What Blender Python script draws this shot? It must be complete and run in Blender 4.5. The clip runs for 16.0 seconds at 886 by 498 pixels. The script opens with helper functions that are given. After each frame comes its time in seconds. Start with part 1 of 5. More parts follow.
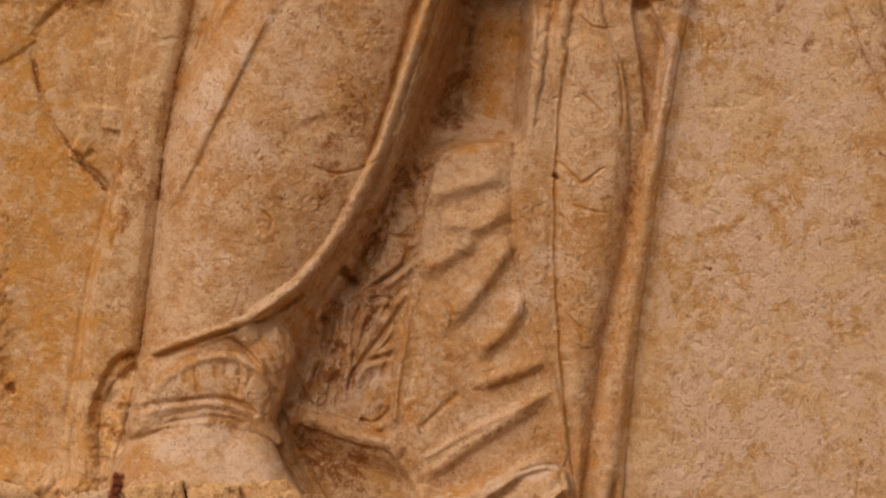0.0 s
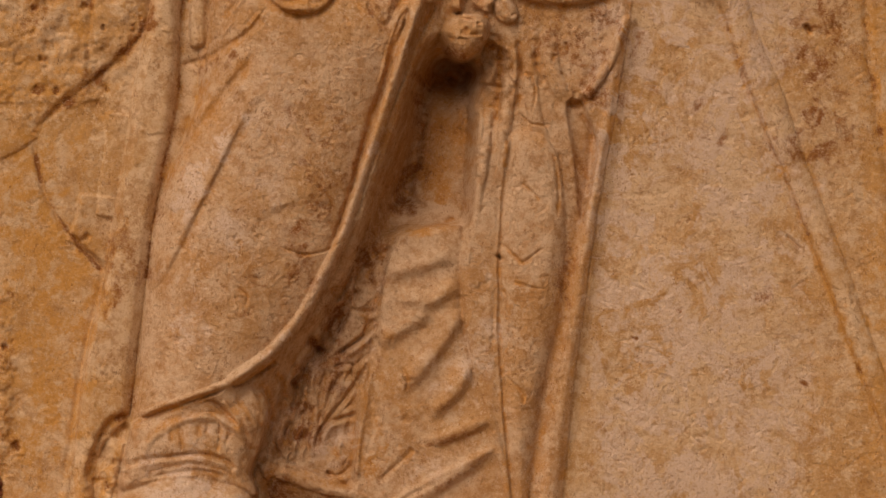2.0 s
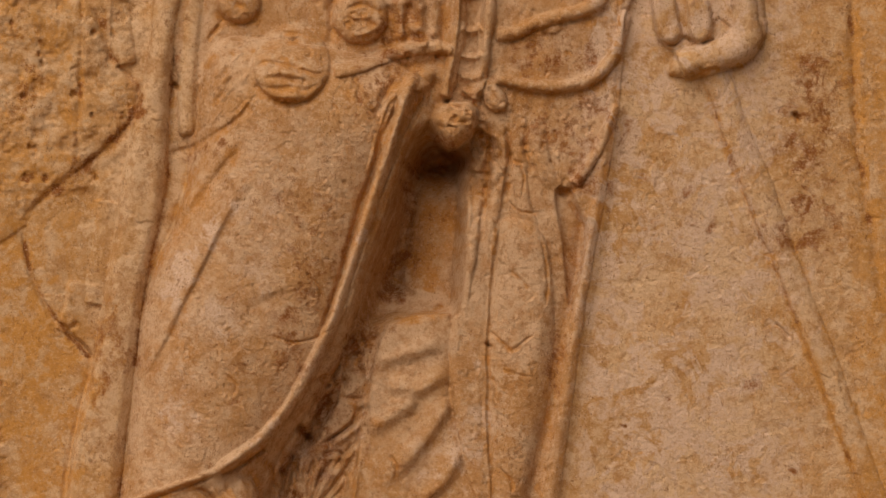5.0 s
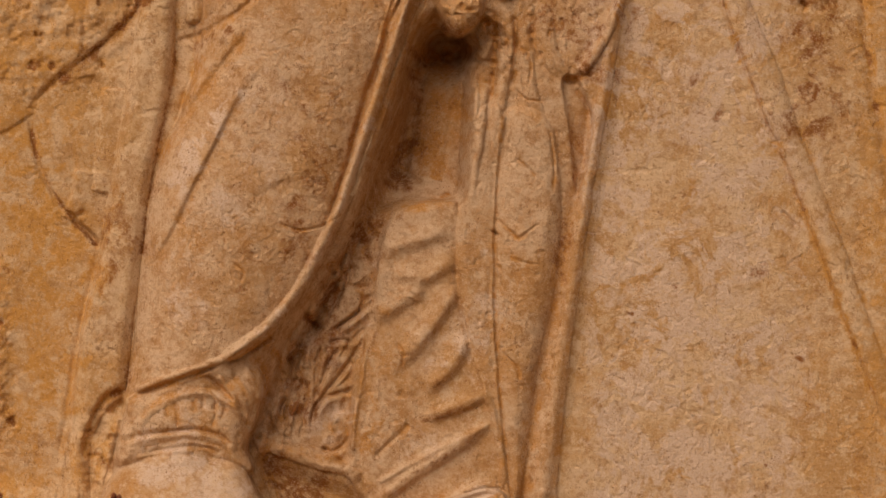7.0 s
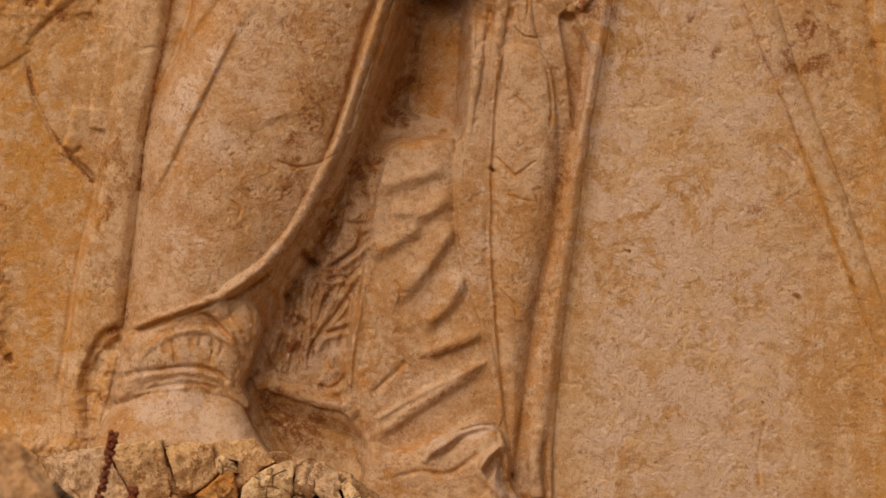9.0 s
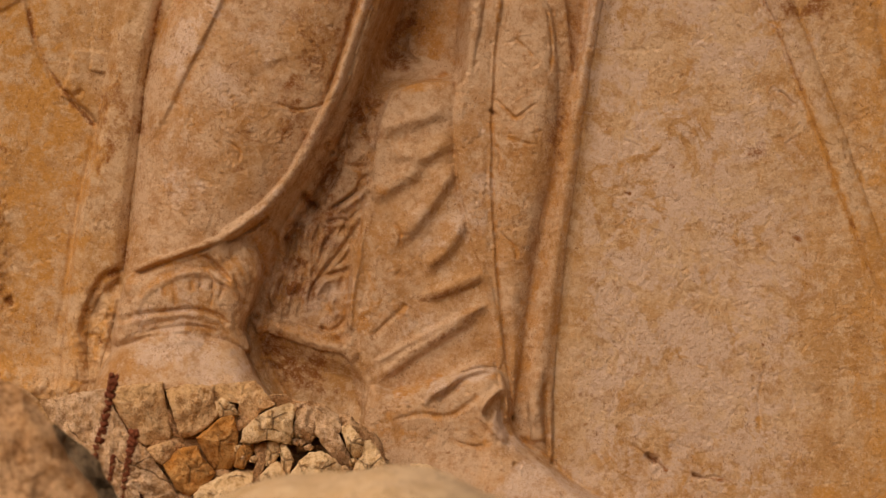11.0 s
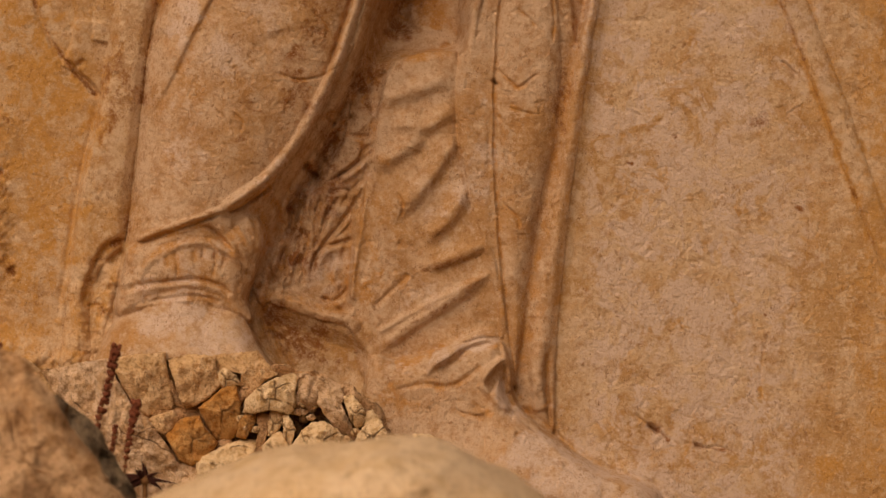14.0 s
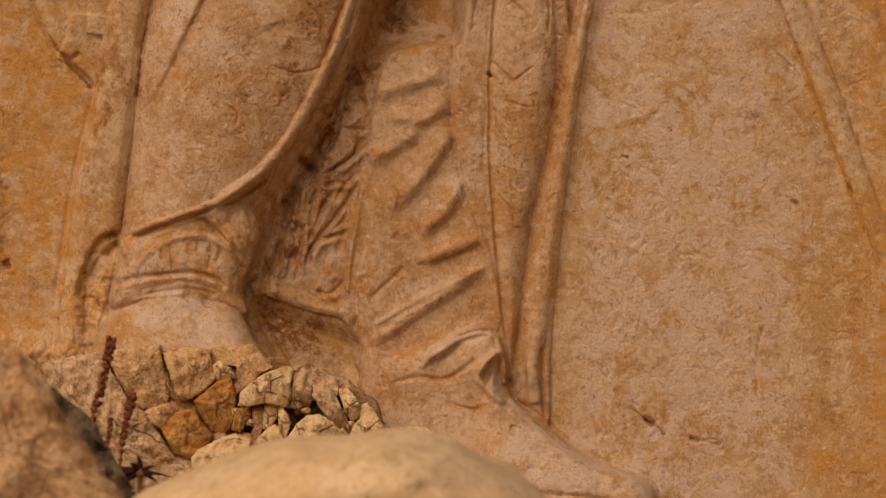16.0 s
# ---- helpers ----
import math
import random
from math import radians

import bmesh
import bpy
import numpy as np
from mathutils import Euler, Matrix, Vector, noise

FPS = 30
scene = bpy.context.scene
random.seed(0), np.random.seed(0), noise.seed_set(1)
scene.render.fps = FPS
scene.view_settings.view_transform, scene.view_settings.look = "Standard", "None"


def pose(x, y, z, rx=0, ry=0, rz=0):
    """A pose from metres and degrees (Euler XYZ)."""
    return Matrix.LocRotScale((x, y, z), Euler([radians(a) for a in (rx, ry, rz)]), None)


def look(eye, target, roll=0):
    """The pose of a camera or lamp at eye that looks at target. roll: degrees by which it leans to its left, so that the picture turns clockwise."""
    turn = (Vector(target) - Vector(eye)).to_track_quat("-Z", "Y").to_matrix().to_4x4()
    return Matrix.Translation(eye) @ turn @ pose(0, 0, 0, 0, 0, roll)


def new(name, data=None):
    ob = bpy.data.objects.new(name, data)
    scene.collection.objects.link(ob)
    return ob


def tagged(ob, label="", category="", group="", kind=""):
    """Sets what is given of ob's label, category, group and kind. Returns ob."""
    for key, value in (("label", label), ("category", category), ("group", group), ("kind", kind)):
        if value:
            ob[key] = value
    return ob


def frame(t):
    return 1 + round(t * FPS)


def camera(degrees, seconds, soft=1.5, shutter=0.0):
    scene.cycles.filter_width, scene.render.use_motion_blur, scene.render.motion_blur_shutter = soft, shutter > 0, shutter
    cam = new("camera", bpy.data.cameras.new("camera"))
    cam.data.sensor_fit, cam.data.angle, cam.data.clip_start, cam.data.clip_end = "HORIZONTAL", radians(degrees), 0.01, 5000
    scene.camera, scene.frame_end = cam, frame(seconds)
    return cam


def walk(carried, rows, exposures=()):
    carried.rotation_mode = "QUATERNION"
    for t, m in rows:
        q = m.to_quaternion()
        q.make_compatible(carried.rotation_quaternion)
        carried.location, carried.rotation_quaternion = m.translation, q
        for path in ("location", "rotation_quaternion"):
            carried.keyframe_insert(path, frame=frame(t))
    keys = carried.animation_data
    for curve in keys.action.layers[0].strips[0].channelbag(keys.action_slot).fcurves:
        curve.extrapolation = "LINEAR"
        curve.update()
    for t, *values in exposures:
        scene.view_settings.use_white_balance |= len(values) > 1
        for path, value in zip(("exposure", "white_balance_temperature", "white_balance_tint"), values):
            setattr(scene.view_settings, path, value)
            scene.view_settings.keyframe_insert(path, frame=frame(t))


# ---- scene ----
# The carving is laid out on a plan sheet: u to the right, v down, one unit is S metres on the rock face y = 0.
S = 0.0013
EYE = Vector((0.0, -12.0, 1.60))


def plan(u, v, y=0.0):
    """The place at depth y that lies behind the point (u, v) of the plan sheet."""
    r = (y - EYE.y) / -EYE.y
    return Vector(((u - 784) * S * r, y, EYE.z + (890 - v) * S * r))


def aim(u, v, zoom=1.0, roll=0.0):
    return look((EYE.x, EYE.y / zoom, EYE.z), plan(u, v), roll)


cam = camera(9.71, 16.0, 1.35)
cam.data.dof.use_dof = True
cam.data.dof.focus_distance = 11.8
cam.data.dof.aperture_fstop = 8.0
walk(cam, [
    (0.0, aim(690.1, 700.2, 1.1271, 0.14)),
    (0.5, aim(689.3, 789.0, 1.0773, 0.18)),
    (1.0, aim(696.6, 823.4, 1.0264, 0.12)),
    (1.5, aim(725.1, 752.3, 1.0000, 0.06)),
    (2.0, aim(767.3, 572.3, 1.0000, 0.00)),
    (2.5, aim(774.8, 499.9, 1.0000, 0.00)),
    (3.0, aim(792.0, 437.0, 1.0000, 0.00)),
    (3.2, aim(789.2, 423.2, 1.0000, 0.00)),
    (4.2, aim(788.0, 402.0, 1.0000, 0.00)),
    (5.3, aim(786.0, 430.0, 1.0000, 0.00)),
    (5.5, aim(784.0, 441.0, 1.0000, 0.00)),
    (6.0, aim(780.0, 477.5, 1.0000, 0.00)),
    (6.5, aim(778.0, 541.0, 1.0000, 0.00)),
    (7.0, aim(775.0, 615.5, 1.0000, 0.00)),
    (7.5, aim(776.5, 681.0, 1.0000, 0.00)),
    (8.0, aim(779.0, 707.0, 1.0000, 0.00)),
    (8.5, aim(781.0, 716.5, 1.0000, 0.00)),
    (9.0, aim(780.0, 727.0, 1.0000, 0.00)),
    (9.5, aim(780.0, 753.0, 1.0000, 0.00)),
    (10.0, aim(778.0, 787.0, 1.0000, 0.00)),
    (10.2, aim(778.5, 798.0, 1.0000, 0.00)),
    (11.2, aim(779.5, 833.0, 1.0000, 0.00)),
    (12.3, aim(780.0, 842.5, 1.0000, 0.00)),
    (12.5, aim(780.0, 843.5, 1.0000, 0.00)),
    (13.0, aim(779.0, 843.5, 1.0000, 0.00)),
    (13.5, aim(777.0, 855.5, 1.0000, 0.00)),
    (14.0, aim(775.5, 881.5, 1.0000, 0.00)),
    (14.5, aim(778.5, 901.5, 1.0000, 0.00)),
    (15.0, aim(781.5, 907.0, 1.0000, 0.00)),
    (15.5, aim(783.0, 904.5, 1.0000, 0.00)),
    (16.0, aim(784.0, 894.0, 1.0000, 0.00)),
], exposures=[(0.0, -0.85, 7700, 19), (1.0, -0.93, 7850, 20), (2.0, -0.98, 7950, 21), (5.5, -0.93, 7800, 18), (7.0, -0.88, 7800, 18),
              (10.0, -0.95, 8050, 20), (12.5, -1.03, 8350, 22), (16.0, -1.10, 8650, 24)])

# ---- light ----
world = bpy.data.worlds.new("sky")
scene.world = world
world.use_nodes = True
wn = world.node_tree
sky = wn.nodes.new("ShaderNodeTexSky")
sky.sky_type, sky.sun_disc = "NISHITA", False
sky.sun_elevation, sky.sun_rotation = radians(44), radians(209)
sky.air_density, sky.dust_density, sky.ozone_density = 0.6, 8.0, 0.1
wn.links.new(sky.outputs[0], wn.nodes["Background"].inputs[0])
wn.nodes["Background"].inputs[1].default_value = 0.08
sun = new("sun", bpy.data.lights.new("sun", "SUN"))
sun.data.energy, sun.data.angle, sun.data.color = 3.3, radians(68), (1.0, 0.93, 0.82)
sun.matrix_world = look((-4.6, -8.2, 9.0), (0, 0, 0))
tagged(sun, kind="structure")


# ---- materials ----
class Nodes:
    def __init__(self, name):
        self.mat = bpy.data.materials.new(name)
        self.mat.use_nodes = True
        self.tree = self.mat.node_tree
        self.bsdf = self.tree.nodes["Principled BSDF"]
        self.where = self.tree.nodes.new("ShaderNodeTexCoord").outputs["Object"]

    def link(self, a, b):
        self.tree.links.new(a, b)

    def noise(self, scale, detail=6.0, rough=0.6, stretch=None):
        n = self.tree.nodes.new("ShaderNodeTexNoise")
        n.inputs["Scale"].default_value, n.inputs["Detail"].default_value = scale, detail
        n.inputs["Roughness"].default_value = rough
        if stretch:
            m = self.tree.nodes.new("ShaderNodeMapping")
            m.inputs["Scale"].default_value = stretch
            self.link(self.where, m.inputs[0])
            self.link(m.outputs[0], n.inputs["Vector"])
        else:
            self.link(self.where, n.inputs["Vector"])
        return n.outputs["Fac"]

    def attr(self, name):
        n = self.tree.nodes.new("ShaderNodeAttribute")
        n.attribute_name = name
        return n.outputs["Fac"]

    def broken(self, name, scale, amount):
        """A layer of staining and painted shade whose edge is frayed by the grain of the stone."""
        fray = self.calc("MULTIPLY", self.calc("SUBTRACT", self.noise(scale, 9, 0.75), 0.5), 3.0 * amount)
        edge = self.calc("ADD", self.attr(name), self.calc("MULTIPLY", fray, self.span(self.attr(name), 0.02, 0.3)))
        return self.span(edge, 0.0, 1.0)

    def span(self, x, a, b, lo=0.0, hi=1.0):
        n = self.tree.nodes.new("ShaderNodeMapRange")
        n.interpolation_type = "SMOOTHSTEP"
        for k, val in zip((1, 2, 3, 4), (a, b, lo, hi)):
            n.inputs[k].default_value = val
        self.link(x, n.inputs[0])
        return n.outputs[0]

    def calc(self, op, a, b):
        n = self.tree.nodes.new("ShaderNodeMath")
        n.operation = op
        for k, x in enumerate((a, b)):
            if isinstance(x, (int, float)):
                n.inputs[k].default_value = x
            else:
                self.link(x, n.inputs[k])
        return n.outputs[0]

    def mix(self, fac, a, b):
        n = self.tree.nodes.new("ShaderNodeMix")
        n.data_type = "RGBA"
        for k, x in ((0, fac), (6, a), (7, b)):
            if isinstance(x, (int, float)):
                n.inputs[k].default_value = x
            elif isinstance(x, tuple):
                n.inputs[k].default_value = (*x, 1)
            else:
                self.link(x, n.inputs[k])
        return n.outputs[2]

    def bump(self, height, dist, strength=1.0):
        n = self.tree.nodes.new("ShaderNodeBump")
        n.inputs["Distance"].default_value, n.inputs["Strength"].default_value = dist, strength
        self.link(height, n.inputs["Height"])
        self.link(n.outputs[0], self.bsdf.inputs["Normal"])

    def done(self, colour, rough=0.9):
        self.link(colour, self.bsdf.inputs["Base Color"])
        self.bsdf.inputs["Roughness"].default_value = rough
        self.bsdf.inputs["Specular IOR Level"].default_value = 0.2
        return self.mat


def stone(name, pale, mid, deep, ochre, grain=1.0, stains_and_shade=True, cracks=0.0):
    """Weathered limestone: pale and brown clouds, ochre patches, fine speckle, flecks and pits."""
    n = Nodes(name)
    col = n.mix(n.span(n.noise(4.0, 8, 0.65), 0.42, 0.58), mid, pale)
    col = n.mix(n.calc("MULTIPLY", n.span(n.noise(13.0, 9, 0.72), 0.48, 0.60), 0.6), col, deep)
    col = n.mix(n.calc("MULTIPLY", n.span(n.noise(10.0, 10, 0.75, (1.0, 1.0, 0.7)), 0.50, 0.62), 0.42), col, ochre)
    col = n.mix(n.calc("MULTIPLY", n.span(n.noise(18.0, 10, 0.80), 0.505, 0.58), 0.85), col, pale)
    rust = n.calc("MULTIPLY", n.span(n.noise(32.0, 6, 0.75), 0.56, 0.64), n.span(n.noise(5.0, 4), 0.46, 0.60))
    col = n.mix(n.calc("MULTIPLY", rust, 0.7), col, (0.24, 0.10, 0.03))
    if stains_and_shade:
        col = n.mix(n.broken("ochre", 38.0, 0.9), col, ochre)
        col = n.mix(n.broken("chalk", 30.0, 1.0), col, (0.64, 0.485, 0.375))
        # umber: rusty patches, and shade painted in folds and recesses
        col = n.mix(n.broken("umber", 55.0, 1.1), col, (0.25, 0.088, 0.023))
        curl = n.calc("MULTIPLY", n.span(n.noise(42.0, 7, 0.78), 0.575, 0.63), n.span(n.noise(6.0, 5, 0.6), 0.44, 0.60))
        col = n.mix(n.calc("MULTIPLY", curl, 0.55), col, (0.27, 0.115, 0.04))
    blot = n.noise(50.0, 6, 0.7)
    col = n.mix(n.calc("MULTIPLY", n.span(blot, 0.51, 0.63), 0.55 * grain), col, deep)
    col = n.mix(n.calc("MULTIPLY", n.span(blot, 0.48, 0.36), 0.6 * grain), col, pale)
    speck = n.noise(170.0, 3, 0.75)
    col = n.mix(n.calc("MULTIPLY", n.span(speck, 0.52, 0.64), 0.46 * grain), col, deep)
    col = n.mix(n.calc("MULTIPLY", n.span(speck, 0.47, 0.35), 0.46 * grain), col, pale)
    fleck = n.calc("MULTIPLY", n.span(n.noise(85.0, 3, 0.6, (1.5, 1.0, 0.8)), 0.60, 0.66), n.span(n.noise(7.0, 4), 0.46, 0.56))
    col = n.mix(n.calc("MULTIPLY", fleck, 0.45), col, (0.26, 0.11, 0.03))
    glint = n.span(n.noise(260.0, 2, 0.5), 0.66, 0.72)
    col = n.mix(n.calc("MULTIPLY", glint, 0.45), col, (0.74, 0.58, 0.42))
    pore = n.calc("MULTIPLY", n.span(n.noise(240.0, 2, 0.5, (1.0, 1.0, 0.7)), 0.655, 0.70), n.span(n.noise(14.0, 3), 0.46, 0.58))
    col = n.mix(n.calc("MULTIPLY", pore, 0.7), col, (0.20, 0.085, 0.028))
    h = n.calc("ADD", n.calc("MULTIPLY", n.noise(70.0, 10, 0.74), 1.0), n.calc("MULTIPLY", fleck, -0.12))
    if cracks:
        warp = n.tree.nodes.new("ShaderNodeVectorMath")
        warp.operation = "MULTIPLY_ADD"
        wob = n.tree.nodes.new("ShaderNodeTexNoise")
        wob.inputs["Scale"].default_value = 14.0
        n.link(n.where, wob.inputs["Vector"])
        n.link(wob.outputs["Color"], warp.inputs[0])
        warp.inputs[1].default_value = (0.035, 0.035, 0.035)
        n.link(n.where, warp.inputs[2])
        cell = n.tree.nodes.new("ShaderNodeTexVoronoi")
        cell.feature = "DISTANCE_TO_EDGE"
        cell.inputs["Scale"].default_value = cracks
        n.link(warp.outputs[0], cell.inputs["Vector"])
        gap = n.calc("MULTIPLY", n.span(cell.outputs["Distance"], 0.045 if cracks > 6 else 0.012, 0.0), n.span(n.noise(12.0, 4, 0.7), 0.47, 0.57))
        col = n.mix(n.calc("MULTIPLY", gap, 0.7), col, (0.17, 0.08, 0.03))
        h = n.calc("ADD", h, n.calc("MULTIPLY", gap, -0.8))
    grit = n.calc("MULTIPLY", n.span(n.noise(130.0, 4, 0.7), 0.40, 0.66), 0.35)
    dent = n.calc("MULTIPLY", n.span(n.noise(58.0, 5, 0.7), 0.58, 0.66), -0.35)
    n.bump(n.calc("ADD", h, n.calc("ADD", grit, dent)), 0.0034 * grain)
    return n.done(col)


M_FACE = stone("limestone_face", (0.65, 0.47, 0.305), (0.52, 0.305, 0.135), (0.38, 0.19, 0.065), (0.56, 0.285, 0.08), 0.66)
M_FIGURE = stone("limestone_carved", (0.61, 0.43, 0.285), (0.51, 0.295, 0.138), (0.38, 0.182, 0.062), (0.51, 0.245, 0.072), 0.7)
M_RUBBLE = stone("limestone_rubble", (0.80, 0.56, 0.33), (0.70, 0.44, 0.21), (0.42, 0.20, 0.07), (0.60, 0.28, 0.06), 1.3, False)
M_PALE = stone("limestone_pale", (0.90, 0.69, 0.44), (0.86, 0.61, 0.34), (0.56, 0.32, 0.13), (0.74, 0.43, 0.14), 1.2, False, 13.0)
M_ORANGE = stone("limestone_orange", (0.60, 0.34, 0.13), (0.55, 0.225, 0.045), (0.28, 0.10, 0.02), (0.55, 0.18, 0.02), 1.1, False, 9.0)
M_SLAB = stone("limestone_slab", (0.90, 0.69, 0.45), (0.84, 0.60, 0.35), (0.66, 0.43, 0.21), (0.78, 0.50, 0.21), 0.8, False)
M_BROWN = stone("limestone_brown", (0.74, 0.49, 0.29), (0.64, 0.37, 0.18), (0.30, 0.14, 0.05), (0.54, 0.25, 0.06), 1.4, False)
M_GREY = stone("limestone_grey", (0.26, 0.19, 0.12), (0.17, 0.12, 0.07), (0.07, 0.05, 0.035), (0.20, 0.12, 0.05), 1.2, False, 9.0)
M_ROUGH = stone("limestone_rough", (0.78, 0.57, 0.39), (0.70, 0.47, 0.28), (0.42, 0.23, 0.10), (0.56, 0.29, 0.09), 1.3, False, 5.0)
M_GROUND = stone("stony_earth", (0.46, 0.32, 0.17), (0.37, 0.235, 0.115), (0.25, 0.14, 0.06), (0.40, 0.22, 0.075), 1.5, False)


def plant(name, a, b):
    n = Nodes(name)
    return n.done(n.mix(n.span(n.noise(150.0, 4), 0.35, 0.65), a, b), 0.8)


M_SEED = plant("dry_seed", (0.25, 0.075, 0.035), (0.14, 0.038, 0.018))
M_LEAF = plant("withered_leaf", (0.075, 0.022, 0.012), (0.035, 0.012, 0.008))
M_STEM = plant("dry_stem", (0.30, 0.15, 0.06), (0.20, 0.09, 0.035))

# ---- the relief, as a height over the sheet ----
STEP = 1.8
U0, U1, V0, V1 = -170.0, 1730.0, -150.0, 1500.0
NU, NV = int((U1 - U0) / STEP) + 1, int((V1 - V0) / STEP) + 1
US = (U0 + STEP * np.arange(NU)).astype(np.float32)
VS = (V0 + STEP * np.arange(NV)).astype(np.float32)
H = np.zeros((NV, NU), np.float32)
OCHRE, UMBER, CHALK = np.zeros_like(H), np.zeros_like(H), np.zeros_like(H)
LOW, FOOT = (-4, 286), (0, 452)
rng = np.random.default_rng(7)


def smooth(x):
    x = np.clip(x, 0, 1)
    return x * x * (3 - 2 * x)


def clouds(size, octaves=4, gain=0.5, stretch=1.0):
    """Fractal noise over the sheet, about -1 to 1, with lumps of that size."""
    out, amp = np.zeros_like(H), 1.0
    for _ in range(octaves):
        nu, nv = int((U1 - U0) / size) + 3, int((V1 - V0) / (size * stretch)) + 3
        g = rng.uniform(-1, 1, (nv, nu)).astype(np.float32)
        x, y = (US - U0) / size, (VS - V0) / (size * stretch)
        xi, yi = x.astype(int), y.astype(int)
        fx, fy = smooth(x - xi)[None, :], smooth(y - yi)[:, None]
        a, b = g[yi][:, xi], g[yi][:, xi + 1]
        c, d = g[yi + 1][:, xi], g[yi + 1][:, xi + 1]
        out += amp * ((a * (1 - fx) + b * fx) * (1 - fy) + (c * (1 - fx) + d * fx) * fy)
        amp, size = amp * gain, max(size / 2, STEP)
    return out


def spline(pts, at=(0, 0), closed=False, n=7):
    p = np.array(pts, float) + np.array(at, float)
    k = len(p)
    out = []
    for i in range(k if closed else k - 1):
        q = [p[j % k] if closed else p[min(max(j, 0), k - 1)] for j in (i - 1, i, i + 1, i + 2)]
        for s in np.arange(n) / n:
            out.append(0.5 * (2 * q[1] + (q[2] - q[0]) * s + (2 * q[0] - 5 * q[1] + 4 * q[2] - q[3]) * s * s
                              + (3 * q[1] - q[0] - 3 * q[2] + q[3]) * s ** 3))
    out.append(p[0] if closed else p[-1])
    return np.array(out, np.float32)


DRIFT_U, DRIFT_V = 1.1 * clouds(44, 4, 0.6), 1.1 * clouds(44, 4, 0.6)


def reach(line, pad):
    """The window of the sheet round a line, and there the distance to it, how far along it lies, and the side (1: to the right of its way)."""
    lo, hi = line.min(0) - pad, line.max(0) + pad
    i0, i1 = np.searchsorted(US, lo[0]), np.searchsorted(US, hi[0])
    j0, j1 = np.searchsorted(VS, lo[1]), np.searchsorted(VS, hi[1])
    win = (slice(j0, j1), slice(i0, i1))
    uu, vv = np.meshgrid(US[i0:i1], VS[j0:j1])
    uu, vv = uu + DRIFT_U[win], vv + DRIFT_V[win]
    best = np.full(uu.shape, 1e9, np.float32)
    along, side = np.zeros_like(best), np.zeros_like(best)
    m = len(line) - 1
    for k in range(m):
        a, d = line[k], line[k + 1] - line[k]
        s = np.clip(((uu - a[0]) * d[0] + (vv - a[1]) * d[1]) / max(float(d @ d), 1e-6), 0, 1)
        ru, rv = uu - a[0] - s * d[0], vv - a[1] - s * d[1]
        dist = ru * ru + rv * rv
        near = dist < best
        best = np.where(near, dist, best)
        along = np.where(near, (k + s) / m, along)
        side = np.where(near, np.sign(d[0] * rv - d[1] * ru), side)
    return win, np.sqrt(best), along, side, uu, vv


def fade(along, ends):
    return smooth(np.minimum(along, 1 - along) / ends) if ends else 1.0


def folded(field, size, amount):
    """A noise field with its lumps drawn out of line."""
    jj = np.arange(NV)[:, None] + (amount * clouds(size, 3) / STEP).astype(int)
    ii = np.arange(NU)[None, :] + (amount * clouds(size, 3) / STEP).astype(int)
    return field[np.clip(jj, 0, NV - 1), np.clip(ii, 0, NU - 1)]


WOBBLE = folded(clouds(30, 3), 60, 22)
MOTTLE = folded(clouds(40, 5, 0.75), 80, 34)
squig = random.Random(11)


def ridge(pts, w, h, at=(0, 0), ends=0.12, power=2.0):
    """A rounded raised line; with h below 0 a groove."""
    h = h if h > 0 or w > 30 else 0.68 * h
    win, d, t, _, _, _ = reach(spline(pts, at), 3 * w)
    ww = w * (1 + 0.25 * WOBBLE[win])
    H[win] += h * np.exp(-(d / ww) ** power) * fade(t, ends)
    # narrow grooves are tinted ochre: dust, and the red cast of their shade
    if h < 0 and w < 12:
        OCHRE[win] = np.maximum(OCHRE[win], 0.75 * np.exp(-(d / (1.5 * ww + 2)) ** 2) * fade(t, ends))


def roll(pts, w, h, at=(0, 0), ends=0.06):
    """A round cord or roll with a clear edge on both sides."""
    win, d, t, _, _, _ = reach(spline(pts, at), w + 8)
    ww = w * (0.6 + 0.4 * fade(t, ends)) * (1 + 0.08 * WOBBLE[win]) if ends else w
    H[win] += h * np.sqrt(np.clip(1 - (d / ww) ** 2, 0, 1)) * fade(t, ends)


def step(pts, h, w=4.0, back=60.0, at=(0, 0), ends=0.12):
    """A pleat's edge: raised on the left of the line's way and falling back to nothing over the distance back."""
    win, d, t, side, _, _ = reach(spline(pts, at), back * 2.2)
    sd = d * side
    H[win] += h * smooth(0.5 - sd / (2 * w)) * np.exp(-(np.maximum(-sd, 0) / back) ** 2) * fade(t, ends)


def inside(line, uu, vv):
    odd = np.zeros(uu.shape, bool)
    for a, b in zip(line[:-1], line[1:]):
        if a[1] != b[1]:
            odd ^= ((a[1] > vv) != (b[1] > vv)) & (uu < (b[0] - a[0]) * (vv - a[1]) / (b[1] - a[1]) + a[0])
    return odd


def blur(a, r):
    """a softened over r cells on each side, three times."""
    for _ in range(3):
        for axis in (0, 1):
            pad = [(r + 1, r) if k == axis else (0, 0) for k in (0, 1)]
            c = np.cumsum(np.pad(a, pad, mode="edge"), axis=axis, dtype=np.float64)
            n = a.shape[axis]
            hi, lo = np.take(c, np.arange(2 * r + 1, 2 * r + 1 + n), axis), np.take(c, np.arange(n), axis)
            a = ((hi - lo) / (2 * r + 1)).astype(np.float32)
    return a


